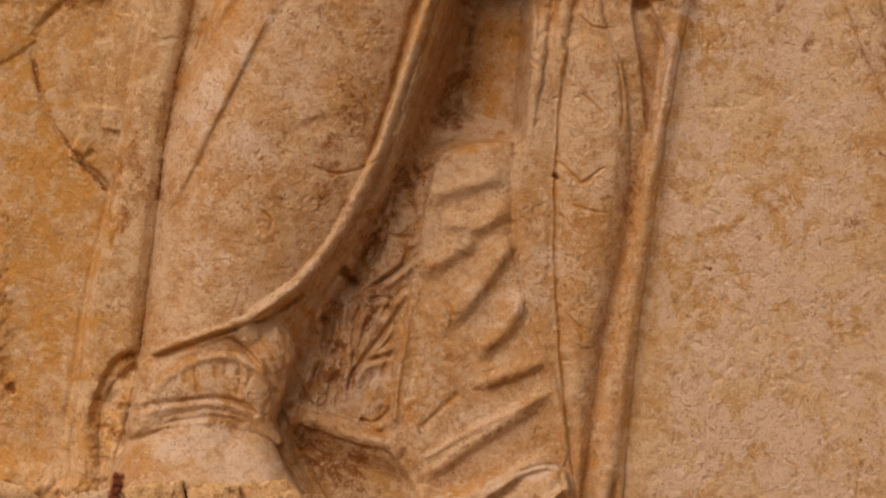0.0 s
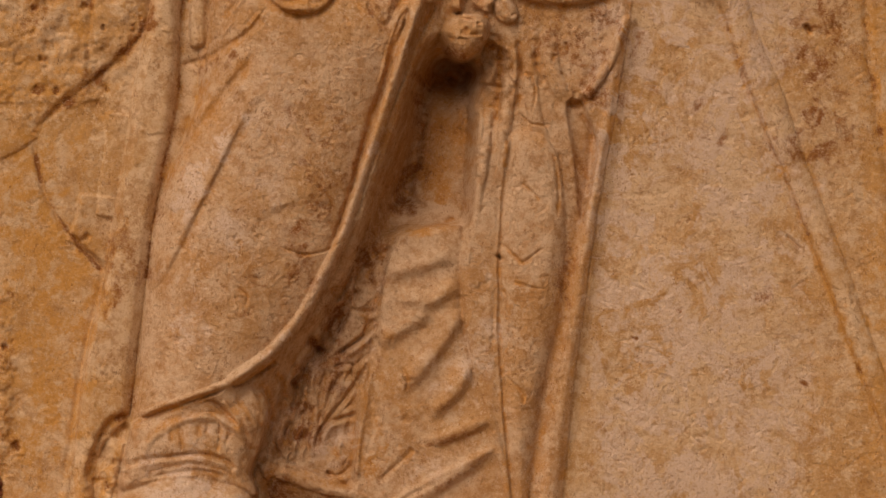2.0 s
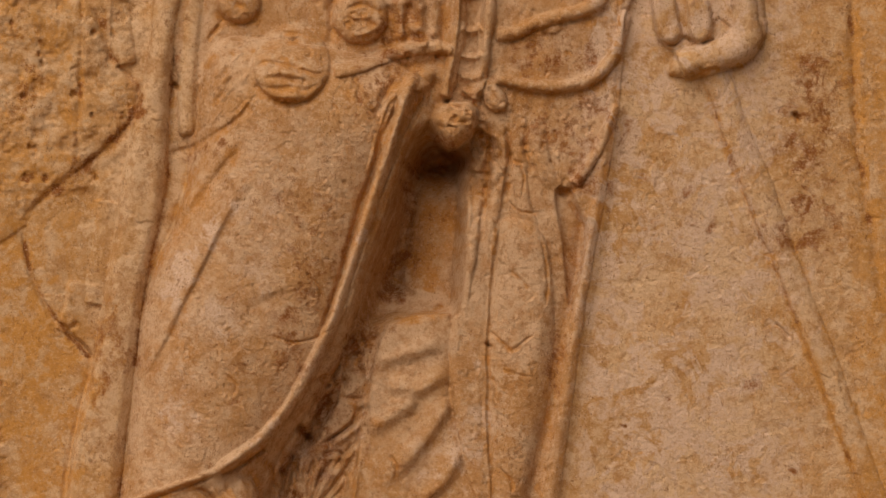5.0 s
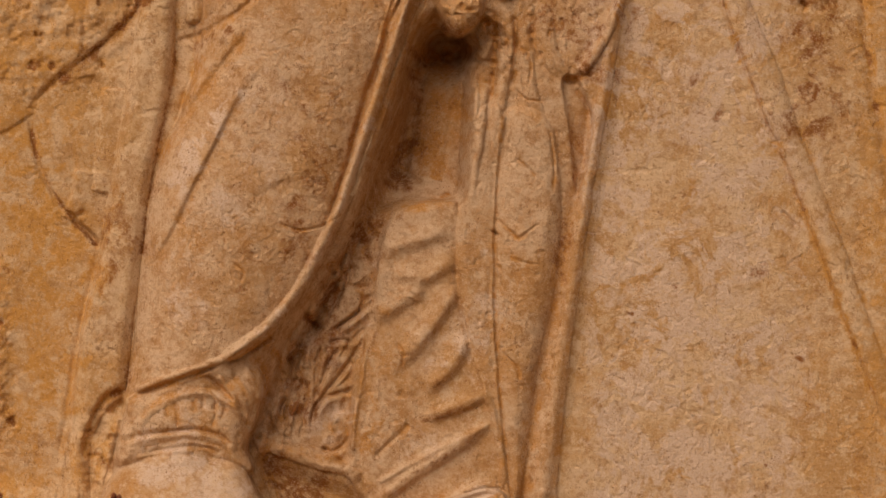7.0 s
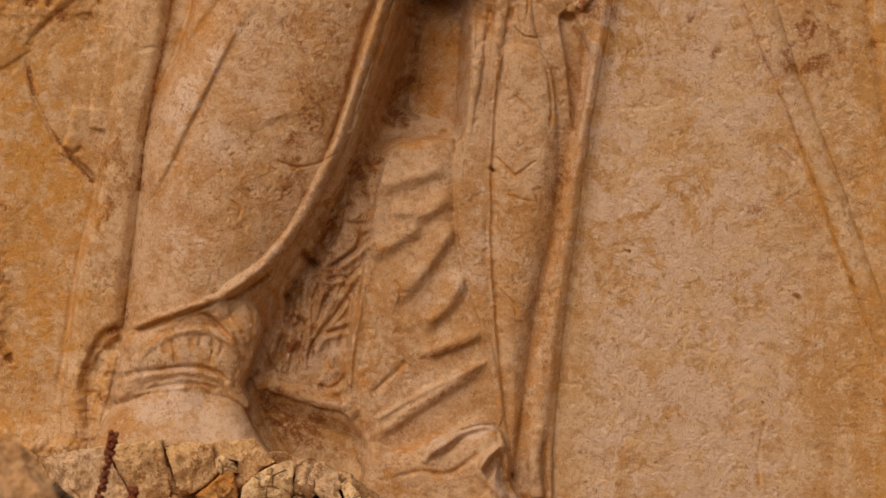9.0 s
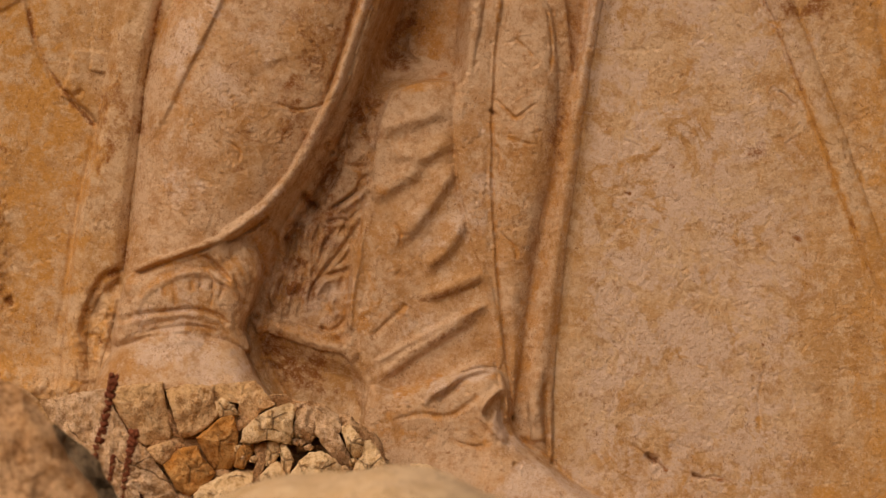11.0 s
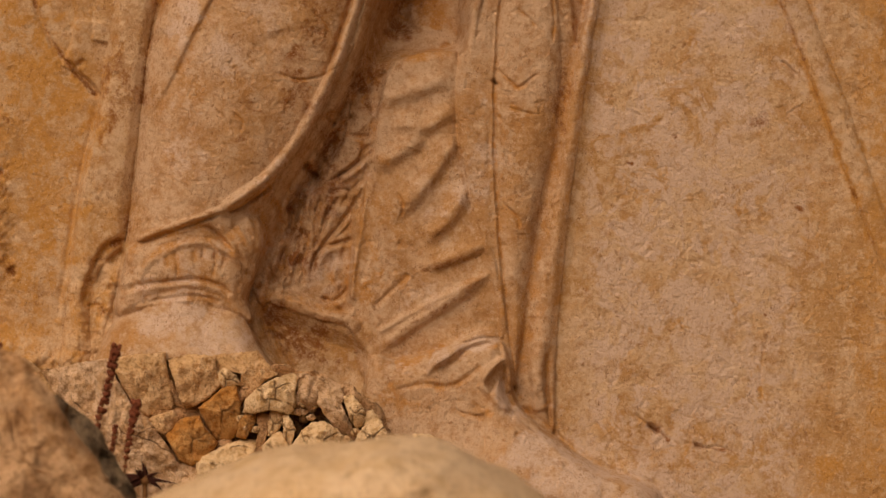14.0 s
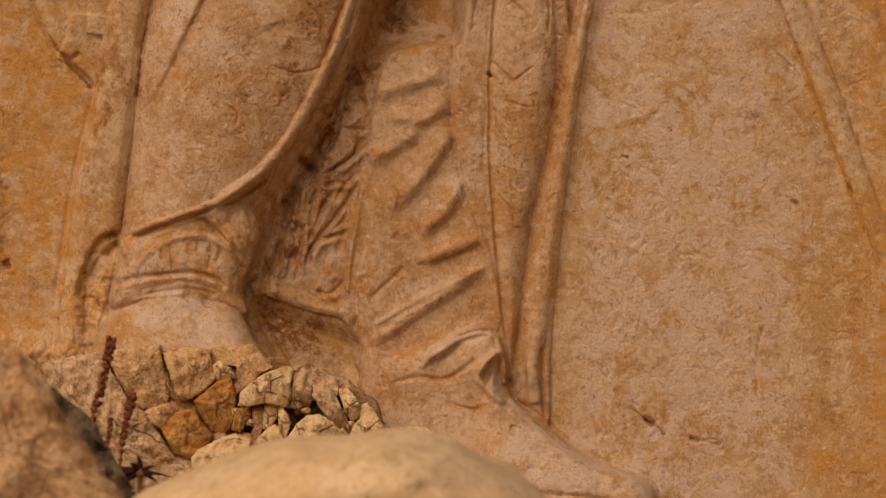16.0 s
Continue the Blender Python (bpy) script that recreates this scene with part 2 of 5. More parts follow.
def body(pts, base, h, round_over, at=(0, 0), mode="max", soft=0.5):
    """A form with an outline that stands base above the face and swells by h over the distance round_over from its edge. Returns its mask."""
    line = spline(pts, at, True)
    win, d, _, _, uu, vv = reach(line, 12)
    ins = inside(line, uu, vv)
    k = np.clip(d / round_over, 0, 1)
    if round_over >= 20:
        k = k + (blur(np.where(ins, k, 0), int(round_over / STEP / 5)) - k) * smooth((k - 0.3) / 0.4)
    f = base + np.where(ins, h, 0) * (1 - (1 - k) ** 2) ** soft
    old = H[win]
    cover = smooth(0.5 + np.where(ins, d, -d) / 7.0)
    if mode == "max":
        H[win] = old + (np.maximum(old, f) - old) * cover
    elif mode == "add":
        H[win] = old + f * cover
    elif mode == "sink":
        H[win] = np.where(ins, old + base * smooth(d / round_over) * np.exp(-(d / 90) ** 2), old)
    else:
        H[win] = np.where(ins, old + (f - old) * smooth(d / round_over), old)
    mask = np.zeros(H.shape, bool)
    mask[win] = ins
    return mask


# Tints a layer along a line: staining of the stone, and painted shade.
def stain_or_shading(layer, pts, w, amount, at=(0, 0), ends=0.1, even=False):
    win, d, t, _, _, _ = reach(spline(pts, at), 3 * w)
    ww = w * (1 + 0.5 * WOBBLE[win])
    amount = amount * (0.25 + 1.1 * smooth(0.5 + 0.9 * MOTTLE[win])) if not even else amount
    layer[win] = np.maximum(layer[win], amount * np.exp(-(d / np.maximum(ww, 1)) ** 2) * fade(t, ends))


# ---- the rock face ----
H += 5.0 * clouds(420, 3) + 0.8 * folded(clouds(60, 4, 0.55), 90, 40)
# rough raised rock of the upper left, and the worn hollow beneath it
body([(-170, -150), (165, -150), (200, 70), (250, 125), (238, 185), (150, 270), (70, 335), (40, 380), (-40, 420), (-170, 420)], 1, 7, 26, mode="add")
rough_left = smooth((330 - US) / 120)[None, :] * smooth((420 - VS) / 120)[:, None]
H += rough_left * (5.0 * clouds(55, 4, 0.6) - 5.0 * smooth(clouds(26, 3) - 0.2))
far_left = smooth((40 - US) / 60)[None, :] * smooth((VS - 600) / 100)[:, None]
H += far_left * (7.0 * clouds(40, 4, 0.6))
ridge([(165, -20), (200, 75), (247, 130), (238, 182), (200, 225), (150, 270), (100, 305), (55, 350), (45, 372)], 6, -8, ends=0.05)
ridge([(40, 385), (55, 450), (80, 510), (110, 552), (150, 590), (168, 615)], 5, -8, ends=0.1)
ridge([(105, 548), (125, 558), (142, 545)], 5, -10)
ridge([(118, 560), (150, 588), (166, 608)], 5, -9)
ridge([(146, -40), (144, 100), (139, 200), (137, 275)], 5, -4, ends=0.05)
roll([(205, -60), (215, 40), (225, 90)], 22, 10)
roll([(200, 330), (188, 420), (178, 520)], 26, 8)
step([(125, 470), (118, 520), (100, 560)], 8, 4, 40)

# ---- the pole beside the figure ----
pole = body([(290, -150), (350, -150), (322, 0), (304, 130), (298, 300), (272, 430), (250, 560), (232, 720), (212, 868), (185, 900), (165, 930),
             (152, 985), (150, 1090), (96, 1095), (112, 960), (122, 850), (140, 730), (168, 620), (196, 420), (232, 210), (262, 70)], 2, 30, 26, soft=0.7)
strip = body([(332, -150), (374, -150), (360, 0), (353, 80), (351, 130), (348, 205), (332, 216), (319, 204), (317, 110), (327, 20)], 4, 17, 14)
ridge([(308, 120), (303, 240), (296, 330)], 4, -4)

ridge([(228, 578), (190, 588), (166, 618), (150, 668), (142, 705)], 7, -16, LOW)
heel = body([(190, 590), (222, 585), (215, 620), (200, 680), (182, 740), (168, 790), (150, 790), (152, 690), (165, 640)], 1, 9, 22, LOW)
ridge([(150, 697), (165, 694), (172, 700)], 3, -7, LOW)
ridge([(198, 905), (184, 980), (168, 1070)], 20, 24, ends=0.1)
ridge([(172, 622), (152, 712), (132, 820), (116, 930), (104, 990), (98, 1040)], 6, 7, ends=0.15)
ridge([(164, 622), (143, 712), (122, 820), (106, 930), (94, 990)], 6, -5, ends=0.15)
pole |= strip | heel

shelf = smooth((205 - US - 25 * WOBBLE[0]) / 90)[None, :] * smooth((VS - 1015) / 70)[:, None]
H += shelf * (26 + 9 * clouds(44, 4, 0.65))

# ---- the figure: skirt, legs, feet ----
fig = body([(340, -150), (1130, -150), (1114, 0), (1100, 160), (1074, 340), (1043, 500), (1016, 700), (996, 850), (977, 1050), (970, 1212), (930, 1190),
            (900, 1150), (880, 1120), (650, 1120), (612, 1026), (560, 1010), (500, 990), (470, 978), (440, 960), (330, 700), (330, 420), (335, 200)], 4, 11, 18)
# hollow between the legs
body([(735, 215), (800, 225), (835, 260), (830, 420), (812, 540), (700, 552), (662, 610), (610, 640), (640, 500), (680, 380)], -58, 0, 30, mode="set")
body([(610, 560), (690, 540), (668, 640), (655, 760), (630, 860), (615, 1000), (560, 990), (470, 960), (430, 960), (480, 830), (560, 690)], -6, 0, 20, mode="set")
body([(430, 975), (500, 985), (560, 1008), (612, 1028), (650, 1060), (640, 1120), (600, 1160), (480, 1160), (430, 1040)], -16, 0, 34, mode="set")
ridge([(735, 262), (765, 255), (800, 262)], 50, -120, ends=0)
ridge([(740, 300), (725, 400), (700, 500)], 40, -25)
ridge([(742, 270), (728, 320), (716, 380), (704, 450), (690, 520)], 24, -60, ends=0.2)
# the great leg, from hip to foot
fig |= body([(372, 60), (470, 40), (590, 60), (690, 80), (752, 112), (765, 140), (742, 225), (705, 320), (676, 400), (644, 500), (615, 590), (578, 662), (534, 730),
             (498, 785), (482, 830), (462, 880), (444, 925), (428, 962), (430, 1000), (448, 1050), (476, 1092), (530, 1150), (540, 1250), (90, 1250), (130, 1130), (165, 1075),
             (188, 1020), (198, 950), (210, 880), (228, 780), (240, 660), (254, 540), (276, 450), (310, 370), (345, 250)], 12, 104, 150, soft=0.60)
near_foot = body([(196, 1010), (250, 972), (335, 956), (396, 966), (426, 988), (432, 1012), (449, 1052), (480, 1096), (535, 1160), (540, 1240), (120, 1240), (160, 1080)], 46, 58, 70)
fig |= near_foot
H += blur(near_foot.astype(np.float32), 9) * (58 * smooth((VS - 960) / 150))[:, None]
fig |= body([(222, 874), (300, 850), (384, 826), (436, 808), (462, 850), (450, 910), (430, 965), (432, 1012), (300, 1000), (200, 1000), (212, 910)], 50, 56, 58)
# the ankle lies under the hem, the foot comes forward again
body([(180, 905), (222, 872), (310, 846), (384, 822), (440, 796), (505, 770), (500, 830), (480, 900), (440, 960), (430, 1010), (300, 985), (200, 1000)], -6, 0, 10, mode="sink")
# the other foot
far_foot = body([(640, 1100), (700, 1075), (800, 1050), (872, 1040), (893, 1080), (905, 1150), (960, 1205), (1040, 1262), (1120, 1295), (1158, 1325), (1165, 1370), (1120, 1420),
             (660, 1420)], 26, 46, 60)
fig |= far_foot
H += blur(far_foot.astype(np.float32), 9) * (70 * smooth((VS - 1150) / 220))[:, None]
# round bosses on the hip
for cu, cv, r, hh in ((518, 88, 70, 22), (640, 2, 50, 22), (425, -24, 40, 20)):
    ring = [(cu + r * math.cos(a), cv + 1.0 * r * math.sin(a)) for a in np.arange(10) * math.tau / 10]
    body(ring, 1, 0.95 * hh, r * 0.65, mode="add", soft=0.5)
    ridge([(cu + (r + 3) * math.cos(a), cv + (r + 3) * math.sin(a)) for a in np.arange(7) * 0.42 + 0.3], 6, -6)
    for k in range(9):
        a, d = squig.uniform(0, math.tau), r * squig.uniform(0.1, 0.85)
        u, v = cu + d * math.cos(a), cv + d * math.sin(a)
        ridge([(u - 9, v + squig.uniform(-5, 5)), (u, v), (u + 9, v + squig.uniform(-5, 5))], squig.uniform(2.5, 4.5), squig.choice((-4, -3, 4, 3)), ends=0.3)
for pts, w, hh in (([(460, 66), (480, 58), (512, 50), (540, 40)], 4, -6), ([(455, 92), (475, 84), (520, 92), (560, 106), (582, 100)], 4, -9), ([(468, 112), (500, 112), (530, 118), (552, 116)], 5, -9),
                   ([(478, 100), (510, 102), (545, 112)], 5, 6), ([(462, 128), (490, 132), (520, 128), (545, 134), (570, 122)], 5, -7), ([(472, 142), (500, 146), (535, 148)], 6, 6),
                   ([(455, 72), (448, 100), (458, 128)], 7, 6), ([(540, 58), (552, 64), (550, 74), (540, 72)], 3, -8), ([(570, 78), (580, 88)], 4, -6), ([(500, 32), (540, 36), (575, 48)], 4, -5),
                   ([(505, 150), (515, 158), (530, 152)], 6, -8), ([(590, 0), (600, -60)], 6, -8), ([(584, 60), (590, 20), (586, -30)], 7, -9), ([(610, 20), (640, 10), (672, 22)], 5, -8),
                   ([(615, -10), (645, -18), (670, -4)], 5, -8), ([(622, 36), (650, 34), (680, 12)], 5, 6), ([(600, 130), (615, 140), (622, 160)], 4, -5), ([(625, 110), (640, 125), (632, 150)], 4, -5)):
    ridge(pts, w, hh, ends=0.2)
for k in range(26):
    u, v = 356 + squig.uniform(0, 95), squig.uniform(10, 180)
    ridge([(u + 14, v - 16), (u, v), (u - 12, v + 17)], squig.uniform(2.5, 4.5), squig.choice((-3.5, 3)), ends=0.3)

# drapery lines of the great leg
step([(250, 664), (272, 634), (300, 580), (318, 540), (345, 490), (380, 420), (415, 352), (445, 298), (490, 225)], 11, 10, 46, ends=0.35)
ridge([(246, 672), (272, 632), (300, 578), (318, 538), (345, 488), (380, 418), (412, 355), (440, 305)], 6, -8, ends=0.3)
ridge([(262, 470), (300, 405), (340, 345), (392, 275), (440, 218)], 8, -12)
step([(262, 474), (300, 409), (340, 349), (392, 279), (440, 222)], 9, 9, 34)
ridge([(300, 250), (350, 232), (410, 195), (450, 160)], 6, -10)
ridge([(300, 400), (322, 330), (352, 265)], 6, -8)
step([(330, 300), (305, 400), (262, 500)], 8, 5, 26)
ridge([(480, 490), (500, 560), (470, 640), (430, 700)], 60, -5)
# rolled hem from hip to ankle
roll([(742, 100), (722, 140), (700, 210), (676, 290), (650, 375), (625, 450), (600, 525), (570, 595), (522, 685), (470, 750), (420, 790), (382, 812)], 13, 22)
roll([(470, 752), (420, 790), (382, 812), (310, 838), (225, 866)], 7, 9)
ridge([(384, 822), (310, 846), (240, 872), (215, 890)], 5, -15)
ridge([(475, 768), (430, 800), (392, 818)], 5, -16)
ridge([(720, 128), (690, 170), (676, 215), (665, 262), (640, 340), (615, 430), (590, 515), (562, 580)], 5, -14)
roll([(770, 130), (752, 200), (716, 290), (690, 360), (660, 450)], 13, 8)
ridge([(752, 135), (728, 212), (700, 290), (676, 365)], 4, -14)
ridge([(706, 160), (690, 215), (672, 275)], 4, -8)
ridge([(690, 112), (725, 95), (772, 86), (800, 90)], 10, -10)
ridge([(665, 180), (690, 140), (735, 100)], 8, -16)
roll([(590, 102), (650, 88), (700, 68), (760, 58), (806, 62)], 13, 16)
# cuff
roll([(235, 655), (255, 622), (290, 598), (330, 584), (372, 588), (410, 605), (432, 640)], 9, 3, LOW)
roll([(300, 560), (360, 545), (410, 565), (440, 610)], 12, 4, LOW)
ridge([(240, 630), (275, 600), (320, 577)], 4, -6, LOW)
ridge([(360, 552), (400, 590), (425, 615), (438, 650)], 5, -9, LOW)
ridge([(200, 676), (240, 664), (285, 655), (340, 650), (380, 660), (405, 690)], 4, -8, LOW)
ridge([(265, 688), (300, 684), (345, 678), (390, 690)], 4, -6, LOW)
ridge([(235, 700), (290, 690), (340, 688)], 4, 5, LOW)

# the deep undercut along the hem
ridge([(722, 320), (694, 410), (664, 505), (634, 600), (600, 672), (556, 742), (520, 797), (506, 840)], 12, -26, ends=0.08)
ridge([(524, 790), (508, 840), (490, 905), (466, 960), (460, 1005), (484, 1060), (512, 1105)], 9, -24, ends=0.06)
ridge([(600, 672), (556, 742), (520, 800)], 12, -12, ends=0.2)
for pts, w, hh in (([(395, 828), (425, 870), (440, 920)], 5, -9), ([(440, 800), (462, 850), (465, 900)], 5, -10), ([(470, 790), (486, 815), (480, 865)], 4, -9), ([(418, 815), (444, 852), (452, 890)], 7, 7),
                   ([(375, 840), (400, 868), (412, 900)], 6, 5), ([(340, 838), (370, 850), (395, 872)], 4, -6)):
    ridge(pts, w, hh, ends=0.2)
for k in range(14):
    f = squig.random()
    u, v = 598 - 118 * f + squig.uniform(-16, 24), 690 + 270 * f + squig.uniform(-14, 14)
    ridge([(u + squig.uniform(0, 9), v - squig.uniform(10, 22)), (u + squig.uniform(-5, 5), v), (u - squig.uniform(-4, 9), v + squig.uniform(10, 22))], squig.uniform(2.5, 4.5), squig.choice((-9, 7, 6)), ends=0.3)
ridge([(212, 890), (204, 920), (198, 950)], 12, 13, ends=0.2)
# pleated cloth between the legs
fig |= body([(700, 548), (790, 530), (800, 560), (800, 700), (830, 800), (872, 910), (884, 1040), (800, 1060), (650, 1110), (640, 1060), (630, 980), (655, 820), (660, 640)], 14, 6, 16)
for line, hh, bk in ([[(668, 338), (730, 328), (802, 300)], 10, 26], [[(690, 380), (752, 388), (805, 355)], 13, 34], [[(655, 470), (720, 425), (752, 402)], 12, 36],
                     [[(690, 556), (745, 500), (790, 440), (806, 400)], 14, 44], [[(752, 596), (800, 545), (828, 490)], 14, 34], [[(745, 640), (810, 618), (866, 592)], 14, 30],
                     [[(662, 790), (720, 745), (800, 695), (874, 645)], 15, 40], [[(740, 815), (775, 800), (830, 765), (890, 752)], 14, 26]):
    crisp = line[0][1] > 630
    step(line, hh * (0.62 if crisp else 0.7), 6.0 if crisp else 11.0, bk, LOW, 0.3)
    ridge([(a - 5, b - 12) for a, b in line], 9 if crisp else 14, 5, LOW, 0.22)
ridge([(655, 700), (700, 660), (720, 640)], 5, -7, LOW)
ridge([(700, 255), (760, 250), (795, 232)], 6, -7, LOW)
ridge([(660, 745), (760, 690), (870, 636)], 6, 5, LOW)
ridge([(846, 830), (872, 800), (890, 792), (905, 840)], 8, 12, LOW)
ridge([(690, 800), (740, 790), (790, 770)], 6, -6, LOW)
ridge([(760, 840), (800, 835), (850, 800)], 5, -6, LOW)
# curling ruffles beside them: grooves, each with a rounded lip along its lower side
RUFFLE = (-2.5, 466)
for pts, w, hh in (([(625, 330), (600, 365), (575, 395), (552, 430), (545, 470)], 4, -13), ([(622, 398), (592, 404), (566, 414), (552, 436)], 4.5, -14), ([(600, 318), (576, 350), (561, 386), (550, 420)], 4, -12),
                   ([(562, 316), (553, 360), (552, 402)], 4, -11), ([(500, 338), (520, 364), (536, 396)], 7, -18), ([(530, 260), (546, 280), (562, 292)], 7, -18), ([(572, 172), (590, 196)], 7, -16),
                   ([(600, 530), (580, 508), (562, 500)], 3, -7), ([(562, 500), (582, 508), (602, 496), (613, 478)], 3.5, -10), ([(640, 288), (622, 306), (606, 326), (590, 350)], 3.5, -10),
                   ([(655, 240), (634, 256), (614, 270), (586, 290)], 4, -13), ([(655, 180), (650, 205), (640, 218), (600, 212)], 4.5, -13), ([(652, 232), (640, 238), (624, 262), (604, 279), (570, 300)], 4, -13),
                   ([(675, 100), (662, 116), (640, 112)], 5, -13), ([(614, 300), (609, 332), (620, 362)], 3.5, -9), ([(572, 318), (596, 312), (620, 316)], 4, -12), ([(488, 362), (500, 376), (516, 388)], 6, -15),
                   ([(520, 300), (532, 330), (530, 356)], 4, -10), ([(470, 430), (474, 458), (490, 480), (512, 490)], 4.5, -12), ([(540, 410), (530, 440), (534, 470)], 4, -9), ([(560, 240), (572, 262), (566, 290)], 4, -10),
                   ([(610, 150), (596, 180), (604, 200)], 4, -10), ([(640, 130), (622, 150), (612, 176)], 4, -10), ([(505, 410), (494, 432), (498, 456)], 4, -9),
                   ([(585, 430), (578, 458), (590, 480)], 3, -6), ([(620, 350), (606, 380), (584, 398)], 3, -6)):
    ridge(pts, w, hh, RUFFLE, 0.2)
    ridge([(a + 7, b + 8) for a, b in pts], 7, 6, RUFFLE, 0.25)
# the upright seam between ruffles and pleats, and the lower border of the ruffles
ridge([(655, 160), (640, 250), (628, 330), (622, 400), (617, 470), (612, 528)], 4, 3.5, RUFFLE, 0.2)
ridge([(646, 160), (632, 250), (620, 330), (614, 400), (609, 470), (606, 520)], 2.5, -2, RUFFLE, 0.2)
ridge([(662, 180), (648, 250), (636, 330), (630, 400), (626, 470), (620, 528)], 3, -2.5, RUFFLE, 0.2)
step([(640, 546), (612, 532), (598, 528), (560, 510), (515, 492), (480, 478), (455, 470)], 9, 4, 40, RUFFLE, 0.08)
squiggle = random.Random(5)
for k in range(12):
    f = squiggle.random()
    u = 640 - 150 * f + squiggle.uniform(-45, 30) * (0.5 + f)
    v = 330 + 340 * f + squiggle.uniform(-25, 25)
    lean_u, lean_v = squiggle.uniform(-4, 16), squiggle.uniform(12, 30)
    ridge([(u + lean_u, v - lean_v), (u + squiggle.uniform(-6, 6), v), (u - lean_u, v + lean_v)], squiggle.uniform(2.5, 5), squiggle.choice((-8, -6, 6, 5)), LOW, 0.3)
ridge([(578, 350), (592, 378)], 7, -14, LOW, 0.2)
ridge([(530, 440), (548, 462), (568, 474)], 7, -14, LOW, 0.2)
ridge([(505, 548), (530, 570), (538, 580)], 6, -12, LOW, 0.2)
ridge([(440, 660), (480, 672), (520, 682), (560, 700), (612, 710)], 6, -12, LOW)
ridge([(655, 300), (650, 420), (640, 520), (622, 640), (618, 700)], 5, 7, LOW)
ridge([(552, 600), (560, 540), (575, 500)], 4, -8, LOW)
ridge([(628, 520), (615, 560), (600, 620)], 4, -7, LOW)

# bands of the shoe, the heel hollow and the creases over the ankle
for pts, w, hh in (([(236, 452), (268, 426), (300, 411), (340, 404), (380, 411), (408, 430), (424, 462)], 5, 8), ([(252, 440), (290, 414), (340, 396), (392, 404), (424, 436)], 3, -6),
                   ([(196, 492), (240, 479), (290, 473), (350, 469), (386, 481), (406, 502)], 3.5, -9), ([(200, 500), (245, 488), (296, 482), (350, 479), (392, 492), (414, 520)], 5, 6),
                   ([(230, 508), (280, 494), (340, 488), (392, 504), (424, 540)], 3, -6), ([(240, 545), (290, 532), (350, 526), (400, 546), (430, 580)], 4, 4), ([(380, 368), (408, 398), (424, 440), (430, 480)], 4, -10),
                   ([(396, 362), (424, 396), (438, 440)], 6, 7), ([(440, 350), (448, 400), (440, 450)], 4, -10), ([(378, 470), (392, 486), (402, 500)], 5, -11), ([(420, 470), (412, 490), (418, 512)], 3.5, -8),
                   ([(214, 404), (190, 405), (172, 424), (157, 448), (148, 490)], 5, -9), ([(200, 432), (190, 480), (172, 530), (164, 575)], 4, -9), ([(186, 430), (172, 470), (160, 520)], 6, 6),
                   ([(172, 518), (178, 532)], 6, -15), ([(215, 610), (260, 612), (300, 606), (340, 600)], 4, -5)):
    ridge(pts, w, 0.5 * hh, RUFFLE, 0.2)
for a, b in (((304, 418), (308, 468)), ((374, 418), (370, 468)), ((334, 416), (338, 440)), ((394, 420), (384, 452)), ((352, 412), (350, 436)), ((286, 430), (290, 448))):
    ridge([a, ((a[0] + b[0]) / 2 + 2, (a[1] + b[1]) / 2), b], 3, -5, RUFFLE, 0.25)
# chalky lower pleat and the far foot's ankle and instep
ridge([(886, 574), (850, 569), (815, 578), (795, 600), (770, 616), (748, 642)], 7, 9, RUFFLE, 0.1)
ridge([(884, 590), (850, 585), (820, 594), (800, 614), (772, 632)], 4, -8, RUFFLE, 0.15)
ridge([(884, 608), (862, 632), (850, 656), (868, 680), (898, 704)], 7, 12, RUFFLE, 0.1)
ridge([(896, 610), (886, 640), (890, 672), (906, 700)], 7, -14, RUFFLE, 0.15)
ridge([(800, 700), (840, 712), (872, 704)], 4, -6, RUFFLE, 0.2)
ridge([(690, 668), (740, 655), (780, 660)], 5, -5, RUFFLE, 0.2)
ridge([(1000, 860), (980, 880), (960, 912)], 3, -6, RUFFLE, 0.2)

# straps and the narrow leg
body([(838, 372), (882, 368), (872, 480), (866, 590), (866, 720), (872, 830), (888, 1000), (902, 1120), (884, 1120), (868, 960), (826, 800), (806, 700), (800, 560), (822, 480)], 2, 10, 24, mode="add")
body([(888, 368), (965, 392), (984, 540), (974, 680), (942, 830), (912, 1060), (904, 1100), (892, 1000), (876, 830), (870, 720), (870, 590), (876, 480)], 2, 15, 40, mode="add")
ridge([(884, 372), (872, 480), (867, 590), (866, 720), (874, 850), (890, 1010), (905, 1110)], 5, 6, ends=0.05)
ridge([(884, 372), (872, 480), (867, 590), (866, 720), (874, 850), (890, 1010), (905, 1110)], 2.0, -3, ends=0.03)
ridge([(1034, 330), (1030, 410), (1014, 500), (996, 590), (981, 690), (952, 820), (930, 950), (911, 1090), (903, 1150)], 9, -11, ends=0.05)
roll([(1096, 130), (1072, 300), (1044, 460), (1018, 620), (993, 780), (968, 930), (947, 1060), (942, 1150)], 17, 8)
ridge([(1100, -40), (1095, 130), (1070, 330), (1040, 490), (1012, 690), (988, 850), (972, 1050)], 4, -3, ends=0.03)
roll([(960, 1040), (945, 1080), (942, 1120), (950, 1170)], 12, 10)
ridge([(966, 1045), (958, 1100), (966, 1200)], 5, -12)
ridge([(905, 455), (925, 470), (940, 488)], 2.5, -5)
ridge([(868, 560), (890, 578), (908, 596), (930, 580), (945, 570)], 2.5, -6)
ridge([(890, 628), (920, 640), (952, 642)], 2.5, -4)
ridge([(1016, 360), (1004, 480), (984, 590), (966, 700), (940, 850), (914, 1030)], 24, -11)
